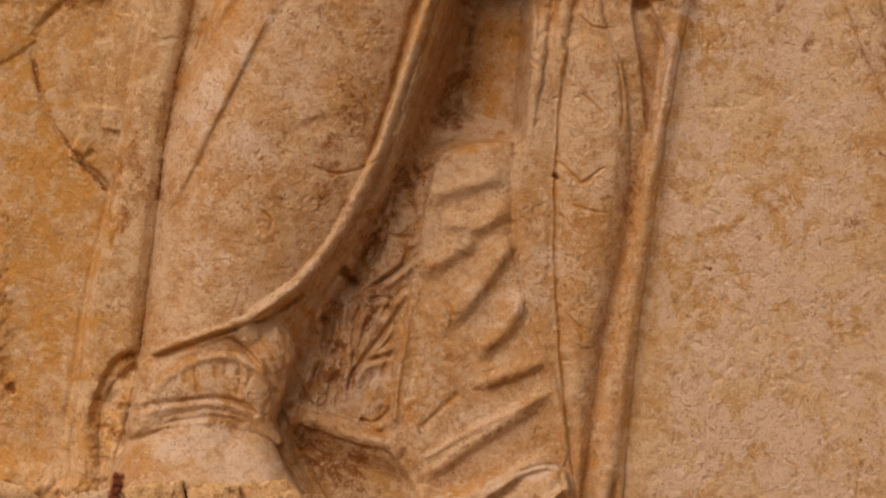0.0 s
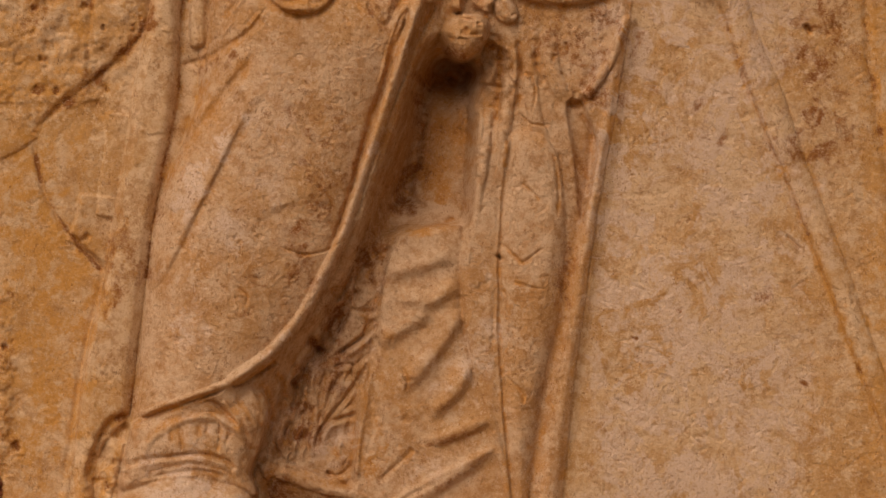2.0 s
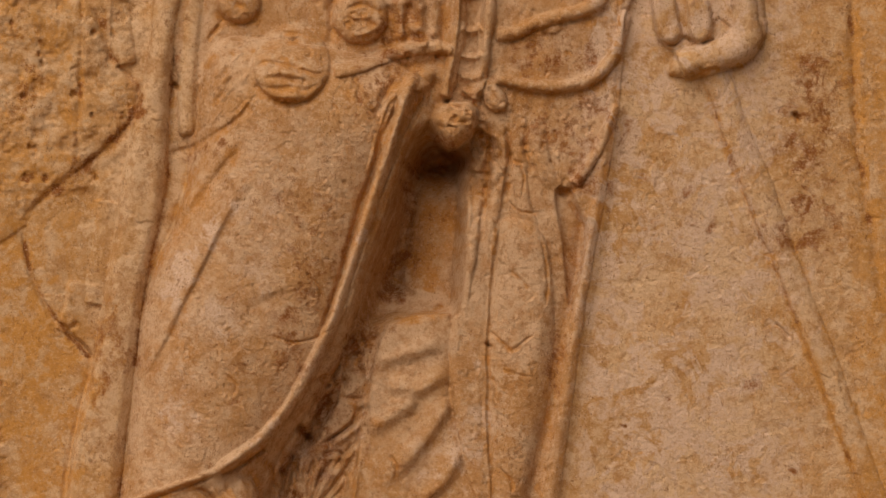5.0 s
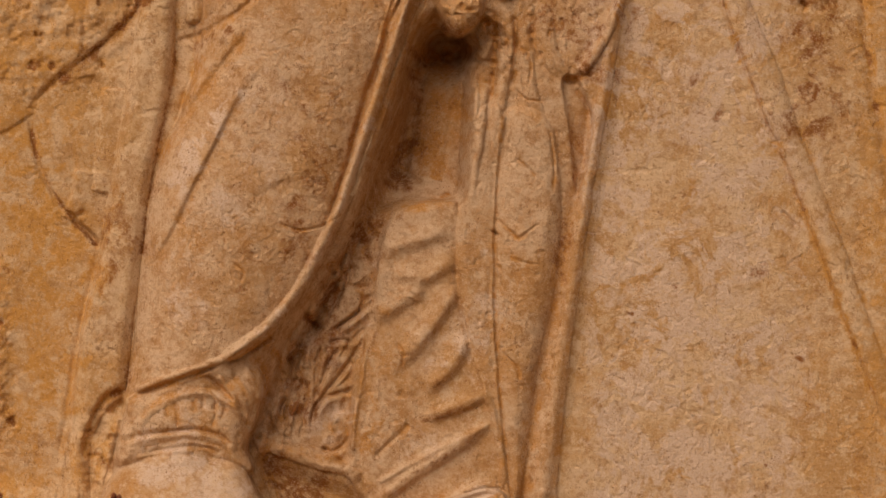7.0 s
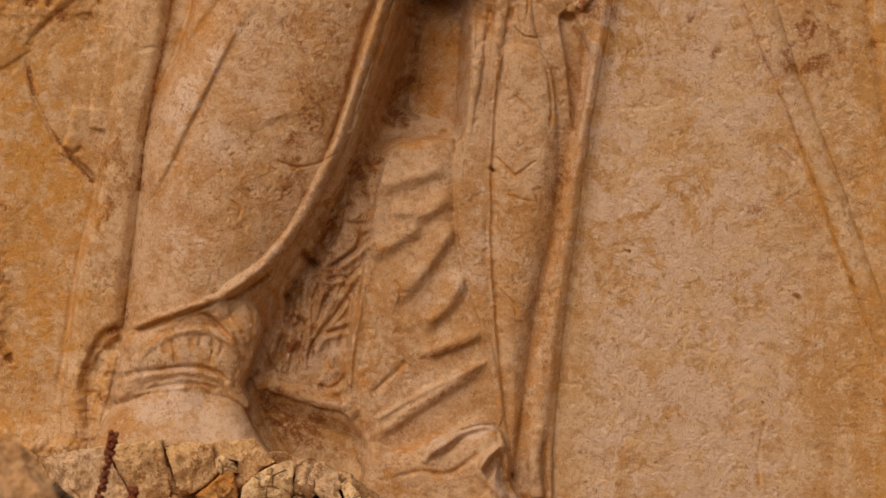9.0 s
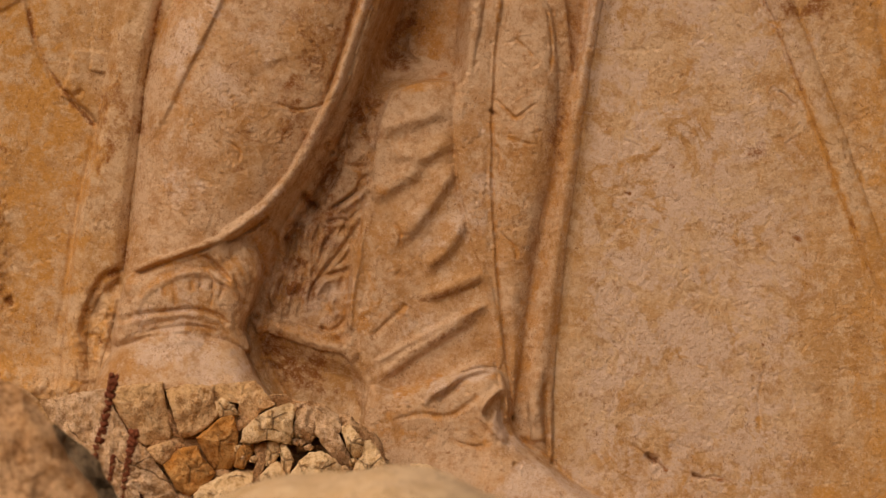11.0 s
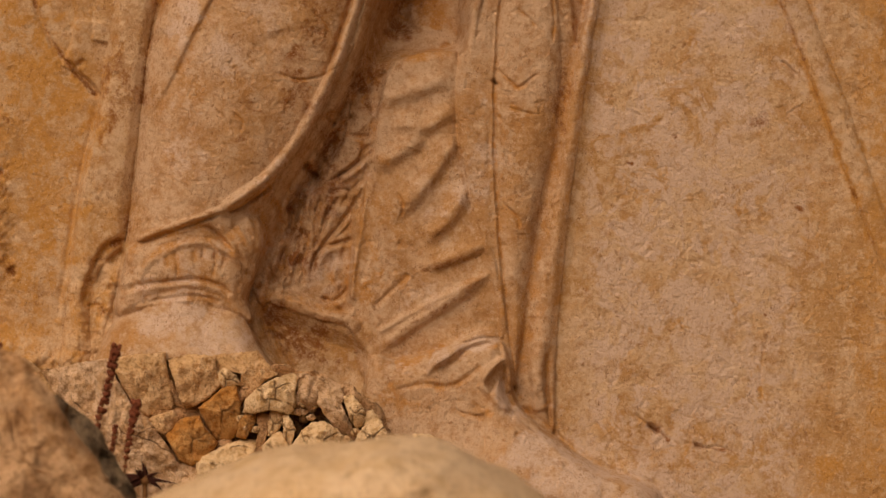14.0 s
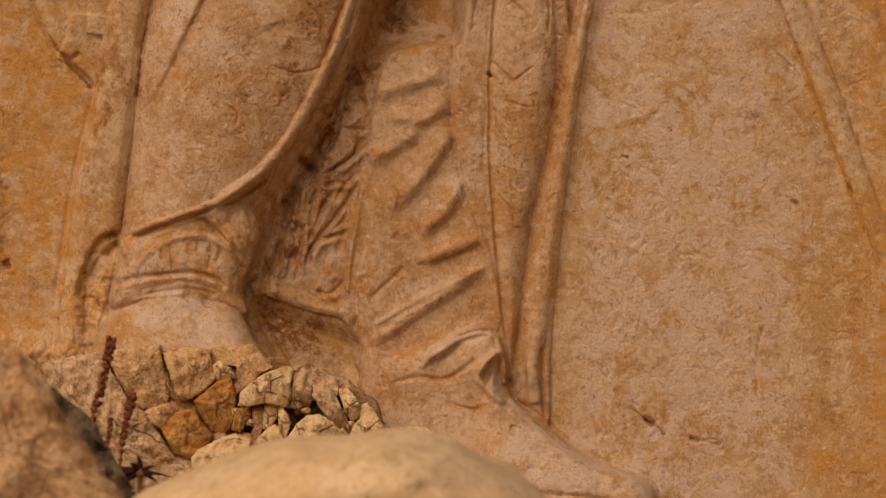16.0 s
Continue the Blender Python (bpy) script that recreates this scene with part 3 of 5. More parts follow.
# ribbon and its cleft
roll([(1098, 160), (1078, 205), (1052, 258), (1018, 304)], 10, 13)
body([(985, 318), (1010, 308), (1030, 345), (1040, 400), (1030, 470), (1012, 520), (1004, 470), (998, 400)], -6, -12, 14, mode="add")
ridge([(1010, 330), (1040, 385), (1034, 420)], 4, -9)
ridge([(988, 312), (1006, 318), (1024, 300)], 7, -12)
# tassels under the knot
for pts, w, hh in (([(846, 170), (852, 230), (845, 300), (838, 380), (832, 450), (820, 540)], 14, 14), ([(884, 180), (890, 240), (882, 300), (874, 380), (868, 470)], 13, 13), ([(812, 240), (826, 330), (822, 420)], 12, 8),
                   ([(915, 200), (922, 270), (930, 340), (950, 380)], 14, 8), ([(950, 180), (962, 260), (984, 310)], 16, 8)):
    roll(pts, w, hh, ends=0.3)
ridge([(866, 190), (868, 280), (862, 350)], 4, -10)
ridge([(902, 200), (904, 260), (898, 330)], 4, -9)
ridge([(930, 240), (945, 272), (950, 265)], 4, -6)
# garlands over the skirt
roll([(878, 112), (905, 118), (950, 127), (1000, 128), (1045, 118), (1082, 85), (1102, 45), (1114, -10)], 11, 17)
ridge([(900, 134), (950, 143), (1000, 145), (1050, 134), (1088, 100)], 7, -7)
roll([(880, 34), (910, 34), (945, 18), (990, 4), (1040, -10), (1080, -40)], 13, 15)
ridge([(890, 50), (930, 42), (970, 22), (1010, 14)], 6, -6)
ridge([(1010, 12), (1050, 8), (1085, -8)], 6, -9)
roll([(958, 22), (985, 26), (1000, 10)], 9, 6)
# hanging straps, the knot and the pouch
roll([(820, -80), (819, 0), (814, 50), (804, 85), (800, 115), (789, 152)], 12, 19)
roll([(872, -80), (869, 0), (861, 50), (856, 95), (848, 130), (840, 152)], 13, 20)
body([(822, -150), (866, -150), (860, 20), (850, 120), (838, 150), (800, 150), (808, 80), (818, 0)], -14, 0, 10, mode="add")
for v in (-40, 24, 72, 108, 134):
    ridge([(818, v), (838, v + 5), (858, v - 2)], 6, 13)
body([(766, 176), (784, 160), (812, 156), (838, 158), (850, 174), (844, 205), (824, 230), (798, 241), (774, 228), (760, 200)], 34, 50, 44)
for k in range(16):
    u, v = 805 + squig.uniform(-34, 34), 186 + squig.uniform(-16, 14)
    ridge([(u - 6, v), (u, v + squig.uniform(-4, 4)), (u + 7, v + squig.uniform(-3, 3))], squig.uniform(2.5, 4), squig.choice((-8, 6)), ends=0.3)
ridge([(790, 152), (802, 164), (826, 167)], 6, -24)
body([(860, 115), (880, 120), (902, 150), (895, 172), (868, 168), (858, 145)], 6, 16, 16, mode="add")
ridge([(868, 128), (880, 148), (892, 160)], 4, -6)
for k in range(60):
    u, v = squig.choice(((640, 140), (700, 30), (880, 170), (1000, 60), (930, 260), (1010, 200), (800, 190), (740, 60)))
    u, v = u + squig.uniform(-60, 60), v + squig.uniform(-50, 50)
    ridge([(u, v - 7), (u + squig.uniform(-5, 5), v), (u + squig.uniform(-6, 6), v + 8)], squig.uniform(2.5, 5), squig.choice((-6, -5, 4)), ends=0.3)
for u, v, r in ((745, 42, 8), (738, 10, 8), (732, -10, 9), (311, 126, 5), (868, 587, 4), (1414, 182, 6)):
    ridge([(u - 2, v - r / 2), (u + 2, v + r / 2)], r * 0.8, -22, ends=0)
ridge([(742, -60), (744, 40), (760, 55)], 9, 14)
for pts, w, hh in (([(700, -30), (715, 10), (708, 50)], 7, 8), ([(725, -20), (722, 20), (735, 50)], 5, -10), ([(762, -40), (775, 0), (770, 45)], 8, 8), ([(785, -30), (790, 20), (786, 60)], 6, -8),
                   ([(655, 70), (690, 52), (730, 45)], 5, -6), ([(770, 75), (790, 72), (808, 80)], 5, -10), ([(720, 118), (745, 104), (775, 100)], 9, 10), ([(690, 175), (715, 135), (745, 112)], 7, 8)):
    ridge(pts, w, hh, ends=0.2)
ridge([(690, -20), (700, 40), (690, 60)], 10, -10)

# ---- the fist and its staff ----
fist = body([(1158, -150), (1330, -150), (1342, -40), (1350, 10), (1356, 44), (1340, 74), (1300, 92), (1250, 100), (1212, 112), (1188, 108), (1186, 90), (1196, 70), (1172, 46), (1158, 0)], 3, 16, 20)
roll([(1206, 92), (1240, 82), (1280, 72), (1318, 52), (1332, 20), (1326, -40), (1310, -110)], 30, 24, ends=0.03)
body([(1160, -30), (1196, -34), (1208, 10), (1212, 36), (1206, 50), (1186, 54), (1172, 46), (1162, 14)], 5, 13, 12, mode="add")
body([(1222, -34), (1256, -32), (1265, 4), (1266, 28), (1256, 44), (1243, 54), (1230, 42), (1222, 6)], 5, 13, 12, mode="add")
ridge([(1168, 48), (1195, 54), (1215, 42), (1240, 52), (1272, 42)], 5, -14)
ridge([(1270, 40), (1276, 8), (1300, 26)], 4, -8)
ridge([(1185, 106), (1210, 113), (1250, 102), (1300, 95), (1340, 78)], 5, -5)
staff = body([(1243, 100), (1292, 96), (1330, 200), (1372, 300), (1420, 440), (1478, 590), (1530, 740), (1590, 900), (1650, 1060), (1600, 1060), (1540, 890), (1490, 760), (1440, 620),
              (1395, 500), (1345, 380), (1300, 260), (1268, 170)], 1, 10, 28, mode="add", soft=0.9)
ridge([(1246, 112), (1300, 262), (1345, 380), (1395, 500), (1440, 618), (1490, 755), (1540, 880), (1600, 1050)], 4, -4, ends=0.02)

# ---- cracks and worn patches of the face on the far side ----
ridge([(1375, 548), (1390, 562), (1402, 575)], 3, -7)
ridge([(1100, 722), (1120, 728), (1135, 738), (1150, 750), (1172, 762), (1196, 780)], 3, -4.5, FOOT, 0.3)
ridge([(1212, 770), (1226, 778), (1244, 783), (1262, 780), (1292, 786)], 3, -5, FOOT, 0.35)
ridge([(1220, 776), (1238, 783)], 5, -10, FOOT, 0.2)
ridge([(1138, 738), (1150, 748), (1160, 755)], 6, -20, FOOT, 0.25)
ridge([(1350, 580), (1338, 640), (1340, 700)], 3, -3, FOOT)
ridge([(1515, -60), (1516, 100), (1526, 260), (1548, 400), (1580, 560)], 10, -9, ends=0.05)
edge = smooth((US[None, :] - (1530 + 0.16 * np.maximum(VS[:, None], 0))) / 60)
H += edge * 6
pits = folded(clouds(24, 3), 40, 18)
right = smooth((US - 1000) / 80)[None, :] * np.ones_like(H)
H -= 1.3 * right * smooth((pits - 0.35) / 0.5)
H -= 1.1 * smooth((folded(clouds(14, 2), 30, 12) - 0.55) / 0.4)
H += 0.3 * folded(clouds(14, 3, 0.6), 30, 12)

# ---- chisel marks and wear on the carved forms ----
H += np.where(fig, 0.8 * clouds(34, 4, 0.65, 1.6) + 0.45 * clouds(9, 2), 0)
rough_heel = np.exp(-((US[None, :] - 165) / 40) ** 2) * smooth((VS[:, None] - 880) / 60)
H += rough_heel * 4 * clouds(16, 3, 0.7)
for pts in ([(480, 570), (520, 582), (560, 575), (595, 556)], [(540, 455), (562, 478), (574, 505)], [(400, 640), (420, 655), (415, 676)], [(868, 640), (880, 660), (876, 690)], [(960, 392), (972, 460), (968, 520)],
            [(880, 800), (905, 826), (910, 850)], [(690, 780), (705, 800), (700, 830)], [(350, 860), (372, 880), (368, 905)], [(900, 330), (925, 350), (960, 352)], [(905, 250), (930, 285), (925, 330)]):
    ridge(pts, 2.2, -6, ends=0.25)
gnarl = np.exp(-(((US[None, :] - 790) / 190) ** 2 + ((VS[:, None] - 150) / 190) ** 2))
H += gnarl * 1.7 * folded(clouds(13, 3, 0.7), 30, 12)
H -= np.where(fig | pole, 1.8 * smooth((clouds(18, 3, 0.6) - 0.75) / 0.35), 0)

# the far foot's worn upper edge against the rock
foot_edge = [(905, 704), (940, 724), (985, 765), (1040, 800), (1100, 825), (1140, 838), (1160, 862), (1166, 890)]
ridge(foot_edge, 9, 9, (-6, 474), 0.05)
ridge(foot_edge, 5, -9, (4, 457), 0.05)
for pts, w, hh in (([(905, 742), (922, 748)], 4, -10), ([(960, 800), (1010, 830), (1060, 850)], 20, 5), ([(890, 850), (960, 862), (1040, 868), (1100, 878)], 5, -9)):
    ridge(pts, w, hh, (-2.5, 466), 0.2)

# open breaks under the foot
for pts, w in (([(288, 612), (296, 645), (304, 680), (314, 694)], 7), ([(396, 620), (408, 632), (418, 640)], 10), ([(390, 660), (372, 676), (350, 692), (330, 704)], 6), ([(300, 702), (330, 708), (345, 706)], 7),
               ([(262, 714), (290, 706)], 5), ([(424, 690), (436, 666), (456, 650)], 5), ([(414, 740), (380, 756), (360, 790), (340, 800)], 6), ([(206, 652), (236, 702)], 4)):
    ridge(pts, w, -90 if w > 5 else -45, (-2.5, 466), 0.1)

# strands of the rolled hem and the top of the far foot
roll([(772, 95), (752, 130), (730, 190), (706, 260), (684, 330), (664, 390)], 13, 5, ends=0.12)
roll([(742, 110), (722, 160), (704, 215), (686, 275)], 8, 6, ends=0.15)
body([(872, 662), (890, 705), (960, 770), (1060, 825), (1130, 848), (1140, 920), (900, 920), (850, 760)], 1, 15, 55, FOOT, mode="add")

# ---- worn seams, between pole and figure and along the cloth's outer edge ----
SOFT = blur(H, 5)
for pts, w, amount in (([(302, 280), (298, 320), (272, 430), (250, 560), (232, 720), (214, 860)], 13, 0.45),
                       ([(1112, 130), (1088, 300), (1060, 460), (1034, 620), (1009, 780), (984, 930), (964, 1060)], 17, 0.85),
                       ([(1000, 520), (984, 620), (966, 720), (940, 850), (918, 1000)], 15, 0.6),
                       ([(756, 170), (738, 240), (716, 310), (694, 380), (672, 440), (650, 510)], 26, 0.95)):
    win, d, t, _, _, _ = reach(spline(pts, (0, 0)), 3 * w)
    H[win] += (SOFT[win] - H[win]) * np.exp(-(d / w) ** 2) * amount

# the smooth inner strand of the hem, over the hollow, and the thick rolls under the knot
win, d, t, _, _, _ = reach(spline([(762, 170), (744, 240), (722, 310), (700, 380), (678, 450), (652, 520), (626, 590)]), 70)
H[win] += (blur(H, 9)[win] - H[win]) * np.exp(-(d / 26) ** 2) * fade(t, 0.1)
win, d, t, _, _, _ = reach(spline([(778, 285), (768, 350), (756, 430), (742, 500)]), 80)
H[win] += (blur(H, 9)[win] - H[win]) * np.exp(-(d / 32) ** 4) * fade(t, 0.1)
roll([(768, 136), (752, 180), (730, 232), (700, 308), (682, 364), (656, 436), (628, 516), (600, 592)], 15, 24, ends=0.2)
roll([(746, 112), (730, 150), (709, 212), (690, 272), (668, 342), (646, 408), (622, 476)], 19, 10, ends=0.1)
body([(740, 98), (760, 96), (774, 108), (768, 128), (750, 140), (732, 134), (728, 114)], 0, 16, 18, mode="add")
roll([(722, 104), (701, 140), (688, 182), (670, 240), (655, 300)], 9, 8, ends=0.2)
ridge([(712, 138), (696, 180), (680, 220), (664, 280), (640, 352)], 4.5, -12, ends=0.15)
ridge([(756, 140), (740, 180), (718, 230), (692, 300), (672, 362), (646, 436)], 4, -9, ends=0.15)

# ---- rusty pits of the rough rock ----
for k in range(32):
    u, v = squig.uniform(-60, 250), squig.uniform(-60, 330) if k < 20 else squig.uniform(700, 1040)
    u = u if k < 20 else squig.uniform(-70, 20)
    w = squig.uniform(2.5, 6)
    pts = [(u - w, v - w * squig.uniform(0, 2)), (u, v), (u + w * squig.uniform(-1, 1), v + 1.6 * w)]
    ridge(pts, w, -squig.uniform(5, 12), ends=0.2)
    stain_or_shading(UMBER, pts, w * 1.3, squig.uniform(0.4, 1.0), ends=0.2)

# ---- stained patches, and shade painted into creases and hollows ----
CHALK[:] = 1.05 * smooth((US[None, :] - 990 - 20 * WOBBLE) / 70) * smooth((1480 - US[None, :] - 40 * WOBBLE) / 140) * smooth(0.68 + 0.7 * MOTTLE)
OCHRE[:] = np.maximum(OCHRE, 0.85 * smooth((225 - US[None, :] + 40 * WOBBLE) / 170) * (0.6 + 0.4 * smooth(0.5 + MOTTLE)))
stain_or_shading(OCHRE, [(1520, -60), (1523, 100), (1535, 260), (1560, 420), (1600, 600)], 24, 1.3, even=True)
stain_or_shading(UMBER, [(1508, -60), (1514, 100), (1522, 220), (1532, 300), (1548, 400)], 6, 0.8)
OCHRE[:] = np.maximum(OCHRE, 0.9 * smooth((US[None, :] - 1470 - 50 * WOBBLE) / 90))
stain_or_shading(OCHRE, [(1262, 150), (1300, 262), (1345, 380), (1395, 500), (1440, 618), (1490, 755), (1540, 880)], 8, 1.2, ends=0.02, even=True)
stain_or_shading(OCHRE, [(1130, 745), (1200, 790), (1180, 840)], 45, 0.8, FOOT)
stain_or_shading(OCHRE, [(20, -100), (20, 500), (30, 900), (40, 1100)], 130, 0.55)
# seam of pole and leg: groove shade drawn as an umber line
stain_or_shading(UMBER, [(300, 280), (272, 430), (250, 560), (232, 720), (214, 860)], 5, 0.6, ends=0.03)
stain_or_shading(OCHRE, [(1296, 112), (1372, 300), (1420, 440), (1478, 590), (1530, 740)], 6, 0.9, ends=0.05)
stain_or_shading(UMBER, [(1262, 150), (1300, 262), (1345, 380), (1395, 500), (1440, 618), (1490, 755), (1540, 880)], 5, 0.4, ends=0.02)
stain_or_shading(UMBER, [(165, -20), (200, 75), (247, 130), (238, 182), (150, 270), (60, 345)], 9, 1.1, ends=0.03)
stain_or_shading(UMBER, [(45, 400), (55, 450), (110, 552), (168, 615)], 4, 0.9)
stain_or_shading(UMBER, [(146, -40), (144, 100), (139, 200), (137, 275)], 4, 0.6)
stain_or_shading(UMBER, [(1430, 60), (1450, 180), (1420, 300), (1450, 420)], 60, 0.65)
stain_or_shading(CHALK, [(300, 530), (350, 430), (430, 300)], 22, 0.8)
# hollow between the legs: reddish stone, darkened to paint in its shade
stain_or_shading(UMBER, [(740, 250), (730, 330), (716, 430), (700, 520)], 34, 0.75, ends=0.1)
stain_or_shading(OCHRE, [(775, 250), (765, 330), (750, 450), (740, 490)], 54, 1.1, ends=0.12, even=True)
# brown staining of the leg's right side, together with its shading
stain_or_shading(UMBER, [(600, 330), (560, 450), (545, 560), (500, 660)], 45, 0.4)
stain_or_shading(UMBER, [(1130, 288), (1145, 294)], 12, 0.5)
stain_or_shading(UMBER, [(1000, 190), (1010, 230), (1020, 260)], 16, 0.6)
stain_or_shading(UMBER, [(1085, 230), (1088, 260)], 10, 0.4)
stain_or_shading(UMBER, [(900, 70), (980, 70), (1060, 50)], 46, 0.5)
stain_or_shading(UMBER, [(930, 170), (1000, 220), (1050, 200), (1030, 330)], 54, 0.5)
# shade of the valley right of the narrow leg, given as colour
stain_or_shading(UMBER, [(1015, 380), (1000, 520), (975, 690), (935, 900)], 18, 0.4)
stain_or_shading(UMBER, [(620, 130), (690, 120), (700, 40), (760, 20)], 40, 0.5)
# the pouch's shaded underside, painted
stain_or_shading(UMBER, [(770, 218), (800, 230), (835, 214)], 13, 0.9)
stain_or_shading(UMBER, [(300, 122), (314, 128)], 4, 1.0)
stain_or_shading(CHALK, [(1120, 140), (1250, 200), (1340, 330)], 60, 0.4)
stain_or_shading(CHALK, [(1420, 250), (1400, 420), (1450, 620)], 50, 0.3)
stain_or_shading(UMBER, [(10, 40), (60, 60), (40, 180), (90, 190)], 26, 0.5)
stain_or_shading(UMBER, [(205, 80), (240, 130)], 16, 0.6)
# painted shadow below the raised flap at the hip
stain_or_shading(UMBER, [(320, 250), (360, 240), (400, 215)], 13, 0.5)
stain_or_shading(UMBER, [(640, 620), (650, 700), (640, 850)], 16, 0.35)
stain_or_shading(UMBER, [(-40, 620), (-30, 800), (-20, 950)], 30, 0.45)
stain_or_shading(OCHRE, [(140, 600), (150, 560), (120, 550)], 20, 0.6)
stain_or_shading(OCHRE, [(640, 1090), (700, 1150), (820, 1160)], 40, 0.4)
stain_or_shading(OCHRE, [(700, 560), (680, 700), (690, 860), (670, 1000)], 34, 0.3)
stain_or_shading(OCHRE, [(1060, 560), (1075, 640), (1080, 760)], 26, 0.35)
stain_or_shading(CHALK, [(1060, 440), (1150, 560), (1250, 700), (1300, 900)], 120, 0.45)
stain_or_shading(CHALK, [(420, 240), (470, 330), (430, 480), (330, 640), (300, 780)], 60, 0.4)
stain_or_shading(UMBER, [(1098, 725), (1106, 726)], 6, 0.7)
stain_or_shading(UMBER, [(866, 585), (870, 590)], 4, 0.9)
stain_or_shading(UMBER, [(1145, 744), (1158, 752)], 5, 0.9, FOOT)
stain_or_shading(CHALK, [(742, 110), (700, 210), (650, 375), (600, 525), (570, 595), (522, 685), (470, 750), (382, 812)], 9, 0.5)
# purple-brown staining under the hem, deepened by painted shade
stain_or_shading(UMBER, [(660, 520), (615, 640), (570, 760), (530, 860), (500, 920)], 36, 0.6)
# recess beside the ankle, its shadow put into the colour
stain_or_shading(UMBER, [(460, 990), (540, 1040), (600, 1080)], 50, 0.65)
# next two: shade of the hem's right flank, laid on as umber
stain_or_shading(UMBER, [(715, 280), (690, 400), (655, 520), (615, 640), (570, 730)], 24, 0.25)
stain_or_shading(UMBER, [(722, 250), (712, 380), (700, 520)], 14, 0.3)
stain_or_shading(CHALK, [(380, 710), (392, 704)], 5, 0.8)
stain_or_shading(CHALK, [(250, 558), (275, 548)], 14, 0.6, FOOT)
stain_or_shading(CHALK, [(330, 520), (380, 560), (410, 575)], 11, 0.6, FOOT)
stain_or_shading(CHALK, [(260, 530), (330, 505), (390, 525)], 8, 0.6, FOOT)
stain_or_shading(CHALK, [(660, 160), (648, 230), (640, 300)], 8, 0.5, FOOT)
stain_or_shading(CHALK, [(868, 122), (890, 150)], 14, 1.2)
stain_or_shading(CHALK, [(870, 650), (890, 705), (960, 770), (1060, 825), (1130, 848)], 10, 1.3, FOOT, even=True)
stain_or_shading(UMBER, [(1140, 742), (1162, 756), (1178, 770)], 4, 1.1, FOOT, even=True)
stain_or_shading(UMBER, [(1215, 772), (1240, 782), (1292, 786)], 4, 0.9, FOOT, even=True)
stain_or_shading(OCHRE, [(1160, 740), (1210, 790), (1260, 800)], 40, 1.0, FOOT, even=True)
stain_or_shading(CHALK, [(760, 640), (790, 615), (880, 588)], 8, 0.8, FOOT)
# chalk tone also brightens the far foot's upper side as if lit
stain_or_shading(CHALK, [(900, 760), (980, 830), (1080, 870)], 60, 1.0, FOOT, even=True)


